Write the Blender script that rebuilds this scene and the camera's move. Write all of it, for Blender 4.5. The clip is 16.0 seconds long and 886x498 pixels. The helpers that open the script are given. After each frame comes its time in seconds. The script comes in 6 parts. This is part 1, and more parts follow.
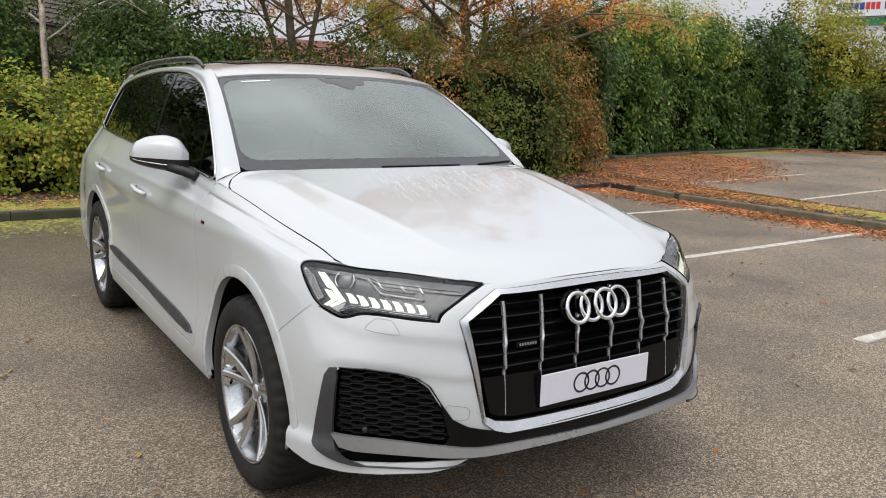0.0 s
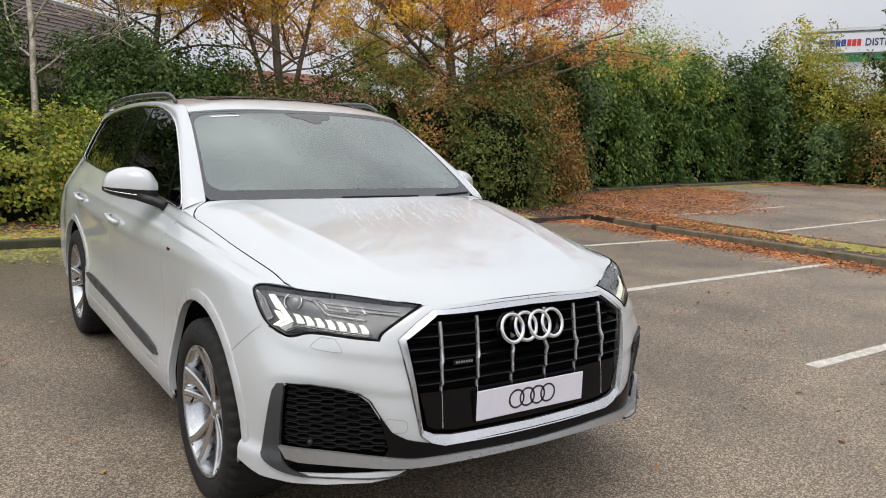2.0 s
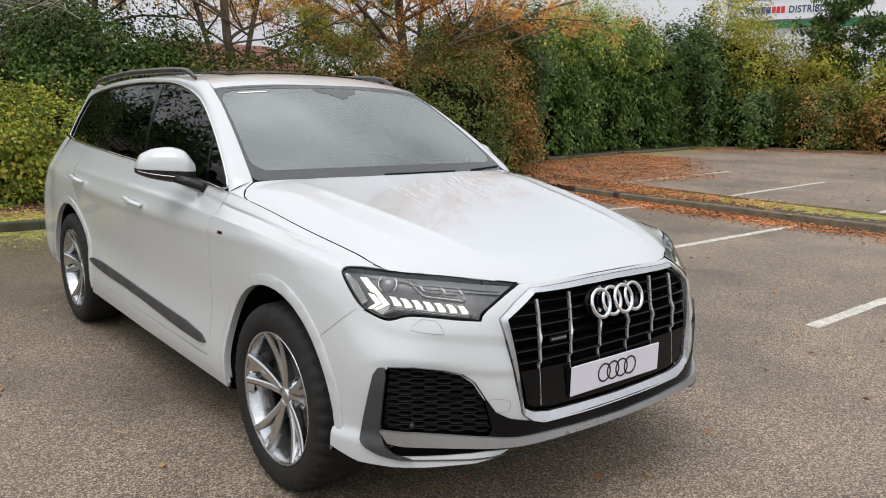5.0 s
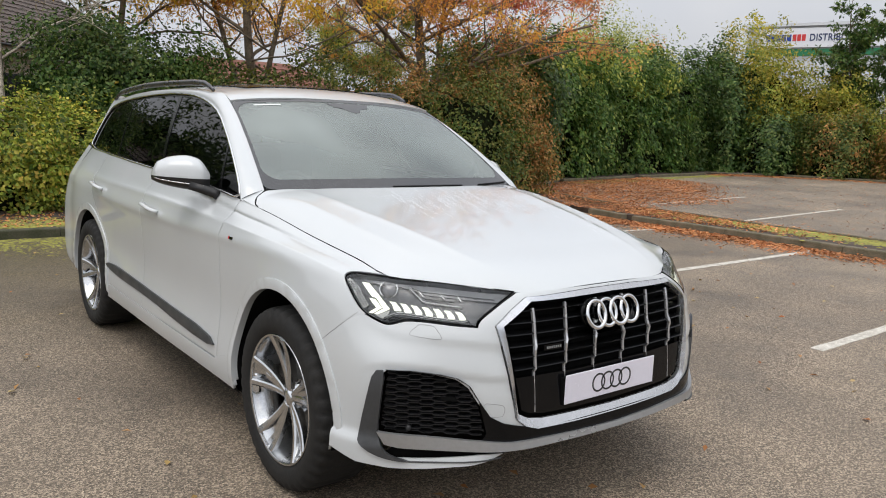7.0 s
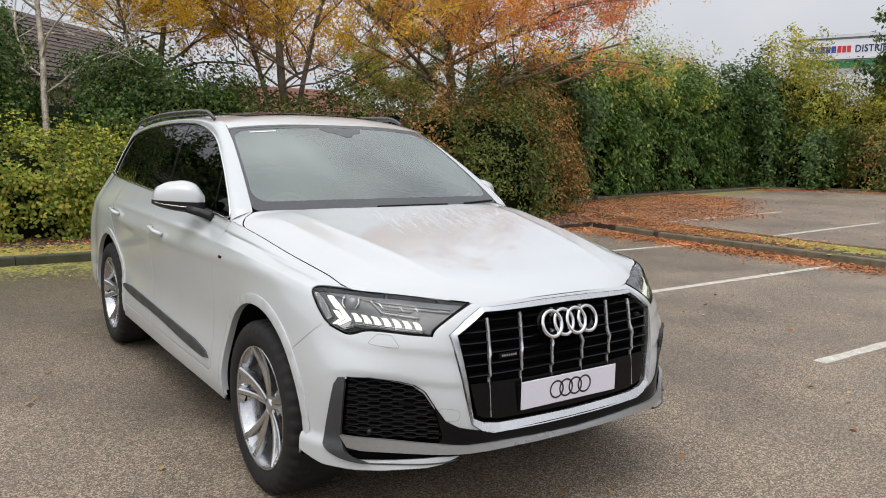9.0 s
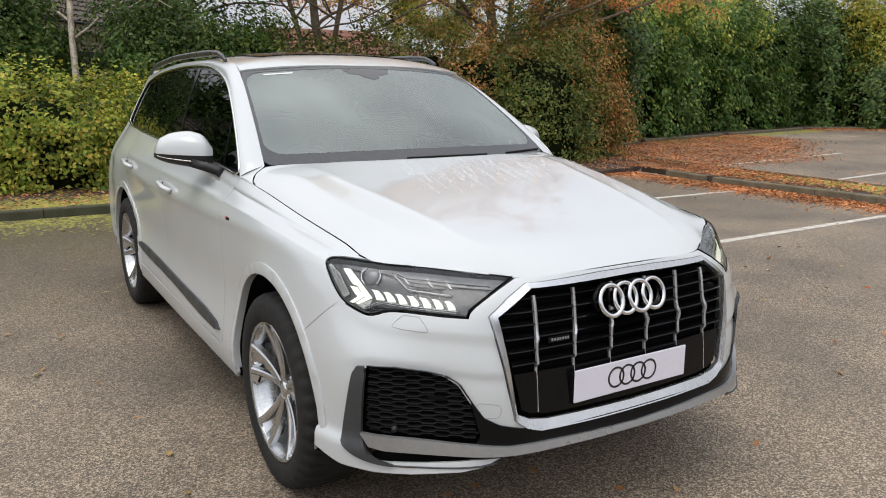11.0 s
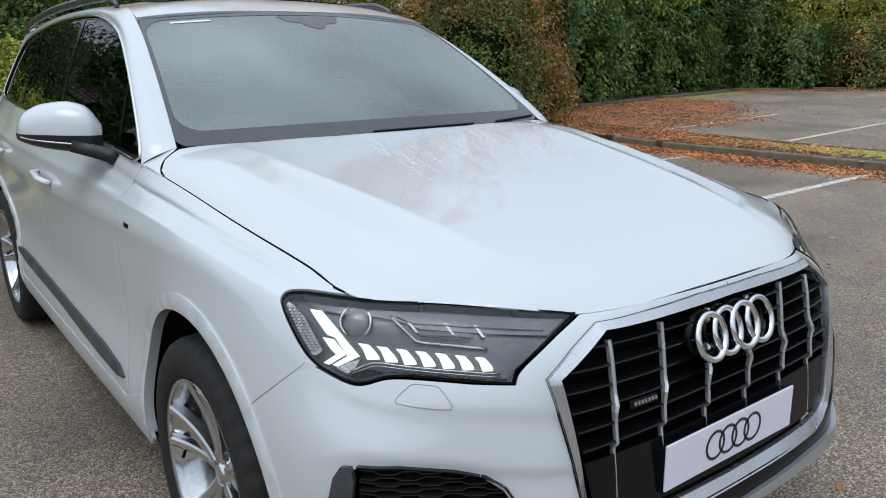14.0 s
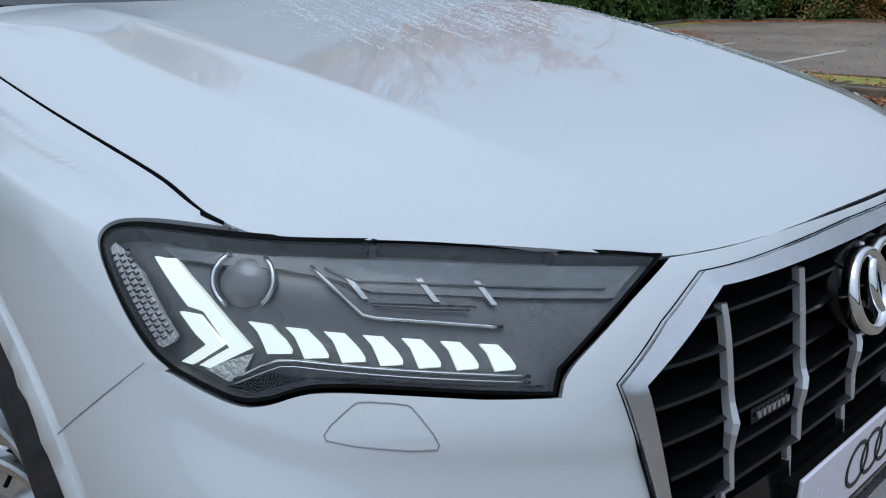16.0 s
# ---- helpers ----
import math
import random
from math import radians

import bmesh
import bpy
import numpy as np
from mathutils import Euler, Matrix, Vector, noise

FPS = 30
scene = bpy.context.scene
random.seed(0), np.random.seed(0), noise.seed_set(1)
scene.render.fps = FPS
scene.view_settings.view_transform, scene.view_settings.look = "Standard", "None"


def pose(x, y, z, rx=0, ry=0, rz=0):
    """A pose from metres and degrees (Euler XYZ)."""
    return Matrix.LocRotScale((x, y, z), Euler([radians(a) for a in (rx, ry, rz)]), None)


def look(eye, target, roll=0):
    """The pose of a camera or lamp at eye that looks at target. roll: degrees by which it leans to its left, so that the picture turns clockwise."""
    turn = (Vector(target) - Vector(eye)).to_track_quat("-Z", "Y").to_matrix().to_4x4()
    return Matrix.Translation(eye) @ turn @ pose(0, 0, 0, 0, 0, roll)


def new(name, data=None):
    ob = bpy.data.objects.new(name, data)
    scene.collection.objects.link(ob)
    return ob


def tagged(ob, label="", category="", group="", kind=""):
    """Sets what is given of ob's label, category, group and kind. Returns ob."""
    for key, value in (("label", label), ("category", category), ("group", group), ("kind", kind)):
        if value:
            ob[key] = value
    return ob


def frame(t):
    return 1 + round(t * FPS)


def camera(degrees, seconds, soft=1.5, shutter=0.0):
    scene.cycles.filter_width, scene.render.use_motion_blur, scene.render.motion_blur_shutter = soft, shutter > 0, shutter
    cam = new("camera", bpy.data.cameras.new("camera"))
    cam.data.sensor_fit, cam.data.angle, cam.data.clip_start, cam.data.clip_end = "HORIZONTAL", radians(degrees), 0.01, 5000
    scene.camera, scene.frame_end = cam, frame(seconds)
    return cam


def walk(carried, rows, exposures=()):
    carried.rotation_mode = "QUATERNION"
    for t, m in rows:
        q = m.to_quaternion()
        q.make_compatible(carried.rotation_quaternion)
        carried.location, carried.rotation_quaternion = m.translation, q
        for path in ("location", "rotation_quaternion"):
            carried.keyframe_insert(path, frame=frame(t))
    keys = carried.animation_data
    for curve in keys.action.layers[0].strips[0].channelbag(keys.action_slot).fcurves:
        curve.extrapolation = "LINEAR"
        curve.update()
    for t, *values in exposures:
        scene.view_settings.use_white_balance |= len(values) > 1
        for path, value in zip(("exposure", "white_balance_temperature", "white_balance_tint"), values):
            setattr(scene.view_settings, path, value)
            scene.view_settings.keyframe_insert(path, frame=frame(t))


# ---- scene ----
cam = camera(59.9, 16.0, 1.0)
PATH = [
    (0, (-1.912, -2.762, 1.52), (-0.82, -1.129, 1.141), 1.8),
    (0.5, (-2.035, -2.813, 1.53), (-0.916, -1.191, 1.191), 0.7),
    (1, (-2.062, -2.882, 1.531), (-0.925, -1.267, 1.212), 0.5),
    (1.5, (-1.957, -2.952, 1.54), (-0.819, -1.335, 1.242), 1.7),
    (2, (-1.872, -3.025, 1.536), (-0.758, -1.391, 1.239), 2.0),
    (2.5, (-1.864, -3.038, 1.543), (-0.81, -1.369, 1.224), 0.3),
    (3, (-1.927, -2.986, 1.541), (-0.89, -1.315, 1.176), 0.1),
    (3.5, (-2.094, -2.9, 1.537), (-0.99, -1.278, 1.148), 0.4),
    (4, (-2.219, -2.824, 1.531), (-1.064, -1.245, 1.122), 0.8),
    (4.5, (-2.257, -2.697, 1.534), (-1.059, -1.145, 1.142), 0.8),
    (4.7, (-2.274, -2.656, 1.541), (-1.043, -1.126, 1.163), 0.8),
    (6.8, (-2.399, -2.715, 1.524), (-1.127, -1.211, 1.176), 1.9),
    (7, (-2.317, -2.768, 1.517), (-1.099, -1.214, 1.2), 2.4),
    (7.5, (-2.238, -2.87, 1.519), (-1.104, -1.241, 1.268), 1.8),
    (8, (-2.236, -2.958, 1.52), (-1.119, -1.313, 1.303), 0.8),
    (8.5, (-2.247, -3.085, 1.525), (-1.13, -1.444, 1.284), 1.5),
    (9, (-2.158, -3.106, 1.529), (-1.032, -1.475, 1.262), 1.1),
    (9.2, (-2.092, -3.083, 1.532), (-0.974, -1.447, 1.261), 1.0),
    (11.3, (-1.866, -2.673, 1.528), (-0.844, -1.011, 1.091), 0.4),
    (11.5, (-1.873, -2.662, 1.535), (-0.807, -1.03, 1.089), 0.9),
    (12, (-1.853, -2.626, 1.543), (-0.688, -1.059, 1.111), 2.7),
    (12.5, (-1.795, -2.579, 1.534), (-0.595, -1.033, 1.122), 3.0),
    (13, (-1.781, -2.362, 1.516), (-0.598, -0.802, 1.105), 1.7),
    (13.5, (-1.743, -2.106, 1.486), (-0.562, -0.552, 1.049), 0.2),
    (14, (-1.561, -1.83, 1.456), (-0.39, -0.283, 0.967), -0.6),
    (14.5, (-1.404, -1.605, 1.415), (-0.263, -0.054, 0.875), -0.6),
    (15, (-1.27, -1.368, 1.323), (-0.076, 0.134, 0.76), -0.5),
    (15.5, (-1.179, -1.238, 1.239), (0.064, 0.208, 0.636), 0.0),
    (16, (-1.144, -1.235, 1.215), (0.105, 0.191, 0.575), -0.3),
]
LIGHT = [(0, 0.20, 6550, 11), (13.0, 0.18, 6550, 11), (13.5, 0.08, 6250, 10), (14.0, 0.02, 5800, 8), (14.5, -0.16, 5480, 7), (15.0, -0.25, 5420, 7), (16.0, -0.36, 5420, 7)]
walk(cam, [(t, look(eye, target, roll)) for t, eye, target, roll in PATH], LIGHT)

# ---- world, sun ----
world = bpy.data.worlds.new("overcast_sky")
world.use_nodes = True
scene.world = world
wn, wl = world.node_tree.nodes, world.node_tree.links
sky = wn.new("ShaderNodeTexSky")
sky.sky_type, sky.sun_disc = "NISHITA", False
sky.sun_elevation, sky.sun_rotation = radians(65), radians(-120)
sky.air_density, sky.dust_density = 1.0, 4.0
grey = wn.new("ShaderNodeHueSaturation")
grey.inputs["Saturation"].default_value = 0.18
cloud = wn.new("ShaderNodeTexNoise")
cloud.inputs["Scale"].default_value, cloud.inputs["Detail"].default_value = 2.2, 6
ramp = wn.new("ShaderNodeValToRGB")
ramp.color_ramp.elements[0].position, ramp.color_ramp.elements[1].position = 0.32, 0.7
ramp.color_ramp.elements[0].color, ramp.color_ramp.elements[1].color = (0.70, 0.76, 0.86, 1), (0.97, 0.98, 1.0, 1)
mixw = wn.new("ShaderNodeMix")
mixw.data_type, mixw.blend_type = "RGBA", "MULTIPLY"
mixw.inputs[0].default_value = 1.0
co_w = wn.new("ShaderNodeTexCoord")
sep_w = wn.new("ShaderNodeSeparateXYZ")
rise = wn.new("ShaderNodeMapRange")
rise.inputs["From Min"].default_value, rise.inputs["From Max"].default_value = 0.0, 0.9
rise.inputs["To Min"].default_value, rise.inputs["To Max"].default_value = 4.5, 9.2
cover_w = wn.new("ShaderNodeVectorMath")
cover_w.operation = "SCALE"
wl.new(co_w.outputs["Generated"], sep_w.inputs[0])
wl.new(co_w.outputs["Generated"], cloud.inputs["Vector"])
wl.new(sep_w.outputs[2], rise.inputs[0])
wl.new(cloud.outputs[0], ramp.inputs[0])
wl.new(ramp.outputs[0], cover_w.inputs[0])
bright = wn.new("ShaderNodeMapRange")
bright.inputs["From Min"].default_value, bright.inputs["From Max"].default_value = -0.9, 0.95
bright.inputs["To Min"].default_value, bright.inputs["To Max"].default_value = 0.86, 1.28
toward = wn.new("ShaderNodeVectorMath")
toward.operation = "DOT_PRODUCT"
toward.inputs[1].default_value = (-0.62, -0.10, 0.75)
wl.new(co_w.outputs["Generated"], toward.inputs[0])
wl.new(toward.outputs["Value"], bright.inputs[0])
lift_w = wn.new("ShaderNodeMath")
lift_w.operation = "MULTIPLY"
wl.new(rise.outputs[0], lift_w.inputs[0])
wl.new(bright.outputs[0], lift_w.inputs[1])
wl.new(lift_w.outputs[0], cover_w.inputs["Scale"])
wl.new(sky.outputs[0], grey.inputs["Color"])
mixw.blend_type, mixw.inputs[0].default_value = "MIX", 0.85
wl.new(grey.outputs[0], mixw.inputs[6])
wl.new(cover_w.outputs[0], mixw.inputs[7])
wl.new(mixw.outputs[2], wn["Background"].inputs[0])
wn["Background"].inputs[1].default_value = 0.14
sun = new("sun", bpy.data.lights.new("sun", "SUN"))
sun.data.energy, sun.data.angle, sun.data.color = 0.9, radians(40), (1.0, 0.96, 0.9)
sun.matrix_world = look((0, 0, 30), (12, 7, 0))

# ---- materials ----
def mat(name, color, rough=0.5, metal=0.0, coat=0.0, vary=0.08, scale=6.0, fine=60.0, bump=0.0, bump_scale=200.0, tint=None, rough_vary=0.08, spec=0.5):
    """A surface with stains at one scale and grain at a finer one; tint: the colour that the stains lean to."""
    m = bpy.data.materials.new(name)
    m.use_nodes = True
    nt = m.node_tree
    nd, lk = nt.nodes, nt.links
    b = nd["Principled BSDF"]
    co = nd.new("ShaderNodeTexCoord")
    big = nd.new("ShaderNodeTexNoise")
    big.inputs["Scale"].default_value, big.inputs["Detail"].default_value = scale, 5
    small = nd.new("ShaderNodeTexNoise")
    small.inputs["Scale"].default_value, small.inputs["Detail"].default_value = fine, 3
    lk.new(co.outputs["Object"], big.inputs["Vector"])
    lk.new(co.outputs["Object"], small.inputs["Vector"])
    add = nd.new("ShaderNodeMath")
    add.operation = "ADD"
    lk.new(big.outputs[0], add.inputs[0])
    lk.new(small.outputs[0], add.inputs[1])
    rng = nd.new("ShaderNodeMapRange")
    rng.inputs["From Min"].default_value, rng.inputs["From Max"].default_value = 0.7, 1.3
    lk.new(add.outputs[0], rng.inputs["Value"])
    mix = nd.new("ShaderNodeMix")
    mix.data_type = "RGBA"
    t = tint or tuple(c * (1 - 2 * vary) for c in color)
    mix.inputs[6].default_value = (*[min(1, c * (1 + vary * 0.5)) for c in color], 1)
    mix.inputs[7].default_value = (*t, 1)
    lk.new(rng.outputs[0], mix.inputs[0])
    lk.new(mix.outputs[2], b.inputs["Base Color"])
    rr = nd.new("ShaderNodeMapRange")
    rr.inputs["From Min"].default_value, rr.inputs["From Max"].default_value = 0.3, 0.7
    rr.inputs["To Min"].default_value, rr.inputs["To Max"].default_value = max(0.01, rough - rough_vary), min(1, rough + rough_vary)
    lk.new(big.outputs[0], rr.inputs["Value"])
    lk.new(rr.outputs[0], b.inputs["Roughness"])
    b.inputs["Metallic"].default_value = metal
    b.inputs["Specular IOR Level"].default_value = spec
    b.inputs["Coat Weight"].default_value = coat
    b.inputs["Coat Roughness"].default_value, b.inputs["Coat IOR"].default_value = 0.02, 1.6
    if bump:
        bn = nd.new("ShaderNodeTexNoise")
        bn.inputs["Scale"].default_value, bn.inputs["Detail"].default_value = bump_scale, 4
        lk.new(co.outputs["Object"], bn.inputs["Vector"])
        bp = nd.new("ShaderNodeBump")
        bp.inputs["Strength"].default_value, bp.inputs["Distance"].default_value = bump, 0.004
        lk.new(bn.outputs[0], bp.inputs["Height"])
        lk.new(bp.outputs[0], b.inputs["Normal"])
    return m


def glass(name, tint, ior=1.5, haze=0.0, film=0.0):
    """A thin pane: clear through, glossy by Fresnel; the last argument is a pale diffuse share painted as mirrored sky.
    """
    m = bpy.data.materials.new(name)
    m.use_nodes = True
    nd, lk = m.node_tree.nodes, m.node_tree.links
    nd.remove(nd["Principled BSDF"])
    tr = nd.new("ShaderNodeBsdfTransparent")
    tr.inputs[0].default_value = (*tint, 1)
    gl = nd.new("ShaderNodeBsdfGlossy")
    gl.inputs["Roughness"].default_value = 0.015 + haze
    fr = nd.new("ShaderNodeFresnel")
    fr.inputs[0].default_value = ior
    mx = nd.new("ShaderNodeMixShader")
    clear = tr
    # pale grey-green diffuse colour, uneven, painted in for the sky's reflection
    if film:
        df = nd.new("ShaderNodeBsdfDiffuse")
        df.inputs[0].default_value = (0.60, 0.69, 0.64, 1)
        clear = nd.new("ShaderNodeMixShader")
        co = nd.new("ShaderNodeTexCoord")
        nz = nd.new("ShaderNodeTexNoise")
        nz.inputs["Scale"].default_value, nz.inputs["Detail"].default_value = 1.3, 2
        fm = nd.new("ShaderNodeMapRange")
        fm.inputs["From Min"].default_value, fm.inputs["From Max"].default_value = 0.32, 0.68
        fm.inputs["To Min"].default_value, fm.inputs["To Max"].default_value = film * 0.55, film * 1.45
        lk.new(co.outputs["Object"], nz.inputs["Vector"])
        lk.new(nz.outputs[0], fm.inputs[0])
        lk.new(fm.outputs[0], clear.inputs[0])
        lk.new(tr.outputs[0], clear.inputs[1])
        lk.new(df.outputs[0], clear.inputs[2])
    lk.new(fr.outputs[0], mx.inputs[0])
    lk.new(clear.outputs[0], mx.inputs[1])
    lk.new(gl.outputs[0], mx.inputs[2])
    lk.new(mx.outputs[0], nd["Material Output"].inputs[0])
    return m


def lit(name, color, strength):
    m = bpy.data.materials.new(name)
    m.use_nodes = True
    b = m.node_tree.nodes["Principled BSDF"]
    b.inputs["Base Color"].default_value = (0.8, 0.8, 0.78, 1)
    b.inputs["Emission Color"].default_value = (*color, 1)
    b.inputs["Emission Strength"].default_value = strength
    return m


PAINT_WHITE = mat("white_car_paint", (0.55, 0.572, 0.575), 0.35, coat=1.0, vary=0.012, scale=1.5, fine=300, rough_vary=0.05, tint=(0.52, 0.542, 0.55))
BLACK_GLOSS = mat("black_gloss_plastic", (0.005, 0.005, 0.0055), 0.18, vary=0.2, rough_vary=0.06, spec=0.2)
BLACK_MATT = mat("black_matt_lining", (0.005, 0.005, 0.005), 0.9, vary=0.3, spec=0.1)
BLACK_SATIN = mat("black_satin_plastic", (0.016, 0.016, 0.017), 0.42, vary=0.2, bump=0.1)
GREY_TRIM = mat("dark_grey_trim", (0.045, 0.047, 0.049), 0.45, vary=0.12, bump=0.08, bump_scale=500)
SATIN_GREY = mat("satin_silver_trim", (0.42, 0.43, 0.44), 0.34, metal=0.7, vary=0.05)
SATIN_CHROME = mat("satin_chrome", (0.60, 0.61, 0.63), 0.24, metal=1.0, vary=0.05)
CHROME = mat("bright_chrome", (0.78, 0.79, 0.80), 0.07, metal=1.0, vary=0.03, rough_vary=0.03)
PLATE_WHITE = mat("white_plate_acrylic", (0.74, 0.72, 0.80), 0.25, vary=0.02)
SEAM_GREY = mat("seam_shadow_grey", (0.28, 0.28, 0.29), 0.7, vary=0.05)
ALLOY = mat("machined_alloy", (0.60, 0.61, 0.62), 0.22, metal=1.0, vary=0.08, fine=120, rough_vary=0.1)
RUBBER_BLACK = mat("tyre_rubber", (0.012, 0.012, 0.012), 0.75, vary=0.3, scale=14, bump=0.25, bump_scale=160, tint=(0.024, 0.023, 0.021), spec=0.25)
BRAKE = mat("brake_steel", (0.20, 0.19, 0.18), 0.45, metal=0.8, vary=0.2, scale=30)
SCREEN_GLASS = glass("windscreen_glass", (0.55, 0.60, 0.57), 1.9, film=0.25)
SCREEN_INK = mat("printed_screen_border", (0.035, 0.035, 0.036), 0.12, vary=0.15, scale=30, spec=0.9, rough_vary=0.04)
DOOR_GLASS = glass("door_glass", (0.10, 0.125, 0.115), 1.33)
DARK_GLASS = glass("privacy_glass", (0.03, 0.035, 0.035), 1.3)
LENS = glass("lamp_lens", (0.97, 0.98, 0.98), 1.42, haze=0.10)
LED = lit("running_light", (0.97, 1.0, 0.80), 0.68)
FRAME_SILVER = mat("satin_frame_metal", (0.60, 0.61, 0.63), 0.24, metal=0.9, vary=0.05)
BAR_SILVER = mat("satin_silver_bar", (0.60, 0.61, 0.63), 0.28, metal=0.7, vary=0.05)
LAMP_GREY = mat("lamp_bezel_grey", (0.115, 0.118, 0.125), 0.3, vary=0.15, scale=25)
LAMP_MID = mat("lamp_upper_grey", (0.17, 0.175, 0.185), 0.3, vary=0.1, scale=25)
REFLECTOR = mat("reflector_pattern", (0.72, 0.72, 0.72), 0.25, metal=0.4, bump=1.0, bump_scale=240)
INTERIOR = mat("cabin_black", (0.022, 0.022, 0.023), 0.6, vary=0.2, scale=20, bump=0.2)
RED_BADGE = mat("red_enamel", (0.55, 0.02, 0.03), 0.3)
WHITE_FILM = mat("white_film", (0.75, 0.78, 0.76), 0.5, vary=0.03)
# opaque pale colour painted for the sky light that clear drops catch
RAIN_GLINT = mat("pale_rain_glint", (0.60, 0.62, 0.64), 0.10, vary=0.02, spec=0.6)
RAIL_GREY = mat("dark_anodised_rail", (0.10, 0.10, 0.105), 0.28, metal=0.6, vary=0.06)
LAMP_LENS_DARK = mat("projector_glass", (0.17, 0.17, 0.18), 0.08, vary=0.1, spec=0.8)

# ---- building tools ----
from mathutils.bvhtree import BVHTree
from mathutils.geometry import delaunay_2d_cdt


def part(name, bm, material, parent=None, label="", smooth=True, category="", group="", kind=""):
    me = bpy.data.meshes.new(name)
    bm.to_mesh(me)
    bm.free()
    me.materials.append(material)
    if smooth:
        me.polygons.foreach_set("use_smooth", [True] * len(me.polygons))
    ob = new(name, me)
    if parent is not None:
        ob.parent = parent
    return tagged(ob, label, category, group, kind)


def mirrored(ob, parent=None):
    """The same part on the car's other side."""
    me = ob.data.copy()
    co = np.empty(len(me.vertices) * 3)
    me.vertices.foreach_get("co", co)
    co[0::3] *= -1
    me.vertices.foreach_set("co", co)
    me.flip_normals()
    other = new(ob.name.split(".")[0], me)
    other.parent = parent or ob.parent
    for key in ("label",):
        if key in ob:
            other[key] = ob[key]
    return other


def chaikin(pts, n=2, closed=True):
    """Rounds the corners of an outline."""
    p = [Vector(q) for q in pts]
    for _ in range(n):
        out = [] if closed else [p[0]]
        for i in range(len(p) if closed else len(p) - 1):
            a, b = p[i], p[(i + 1) % len(p)]
            out += [a.lerp(b, 0.25), a.lerp(b, 0.75)]
        p = out if closed else out + [p[-1]]
    return p


def resample(pts, step, closed=True):
    out = []
    m = len(pts) if closed else len(pts) - 1
    for i in range(m):
        a, b = Vector(pts[i]), Vector(pts[(i + 1) % len(pts)])
        n = max(1, round((b - a).length / step))
        out += [a.lerp(b, k / n) for k in range(n)]
    return out if closed else out + [Vector(pts[-1])]


def inside(poly, x, y):
    hit = False
    for i in range(len(poly)):
        (x0, y0), (x1, y1) = poly[i - 1], poly[i]
        if (y0 > y) != (y1 > y) and x < (x1 - x0) * (y - y0) / (y1 - y0) + x0:
            hit = not hit
    return hit


def patch(outline, surf, holes=(), step=0.03, edge=0.015, depth=0.012, roll=0.0007, lift=0.0):
    """A sheet with this outline (and holes), laid on a surface: surf(a, b) gives a place and the outward normal.
    Its rims are turned in by depth."""
    loops = [resample([tuple(p) for p in outline], edge)] + [resample([tuple(p) for p in h], edge) for h in holes]
    polys = [[(p[0], p[1]) for p in loop] for loop in loops]
    pts, edges, rim = [], [], []
    for poly in polys:
        base = len(pts)
        pts += [Vector(p) for p in poly]
        edges += [(base + i, base + (i + 1) % len(poly)) for i in range(len(poly))]
    nrim = len(pts)
    arr = np.array([tuple(p) for p in pts])
    (x0, y0), (x1, y1) = arr.min(0), arr.max(0)
    row, y = 0, y0 + step / 2
    while y < y1:
        x = x0 + (step / 2 if row % 2 else 0)
        while x < x1:
            if ((arr - (x, y)) ** 2).sum(1).min() > (0.55 * min(step, edge * 1.6)) ** 2 and inside(polys[0], x, y) and not any(inside(h, x, y) for h in polys[1:]):
                pts.append(Vector((x, y)))
            x += step
        row, y = row + 1, y + step * 0.87
    v2, _, faces, orig, *_ = delaunay_2d_cdt(pts, edges, [], 0, 1e-6)
    bm = bmesh.new()
    made, norms = [], []
    for p, o in zip(v2, orig):
        place, nor = surf(p[0], p[1])
        on_rim = any(k < nrim for k in o)
        made.append(bm.verts.new(place + nor * (lift - (roll if on_rim else 0))))
        norms.append(nor)
    bm.verts.index_update()
    for f in faces:
        c = sum((v2[i] for i in f), Vector((0, 0))) / len(f)
        if not inside(polys[0], *c) or any(inside(h, *c) for h in polys[1:]):
            continue
        legs = [v2[f[i]] - v2[f[i - 1]] for i in range(3)]
        if abs(legs[0].x * legs[1].y - legs[0].y * legs[1].x) < 0.03 * max(l.length_squared for l in legs):
            continue
        want = norms[f[0]] + norms[f[1]] + norms[f[2]]
        a, b, d = (made[i].co for i in f[:3])
        order = f if (b - a).cross(d - a).dot(want) > 0 else f[::-1]
        try:
            bm.faces.new([made[i] for i in order])
        except ValueError:
            pass
    if depth:
        rim_edges = [e for e in bm.edges if e.is_boundary]
        low, high = {}, {}
        for e in rim_edges:
            for v in e.verts:
                if v not in low:
                    high[v] = bm.verts.new(v.co)
                    low[v] = bm.verts.new(v.co - norms[v.index] * depth)
        for e in rim_edges:
            a, b = e.verts
            f = e.link_faces[0]
            vs = list(f.verts)
            i = vs.index(a)
            if vs[(i + 1) % len(vs)] == b:
                a, b = b, a
            bm.faces.new((high[a], high[b], low[b], low[a]))
    loose = [v for v in bm.verts if not v.link_faces]
    bmesh.ops.delete(bm, geom=loose, context="VERTS")
    return bm


def double(bm):
    """Adds the mirror image across the car's middle plane."""
    extra = bmesh.ops.duplicate(bm, geom=bm.verts[:] + bm.edges[:] + bm.faces[:])["geom"]
    for v in extra:
        if isinstance(v, bmesh.types.BMVert):
            v.co.x *= -1
    bmesh.ops.reverse_faces(bm, faces=[f for f in extra if isinstance(f, bmesh.types.BMFace)])
    return bm


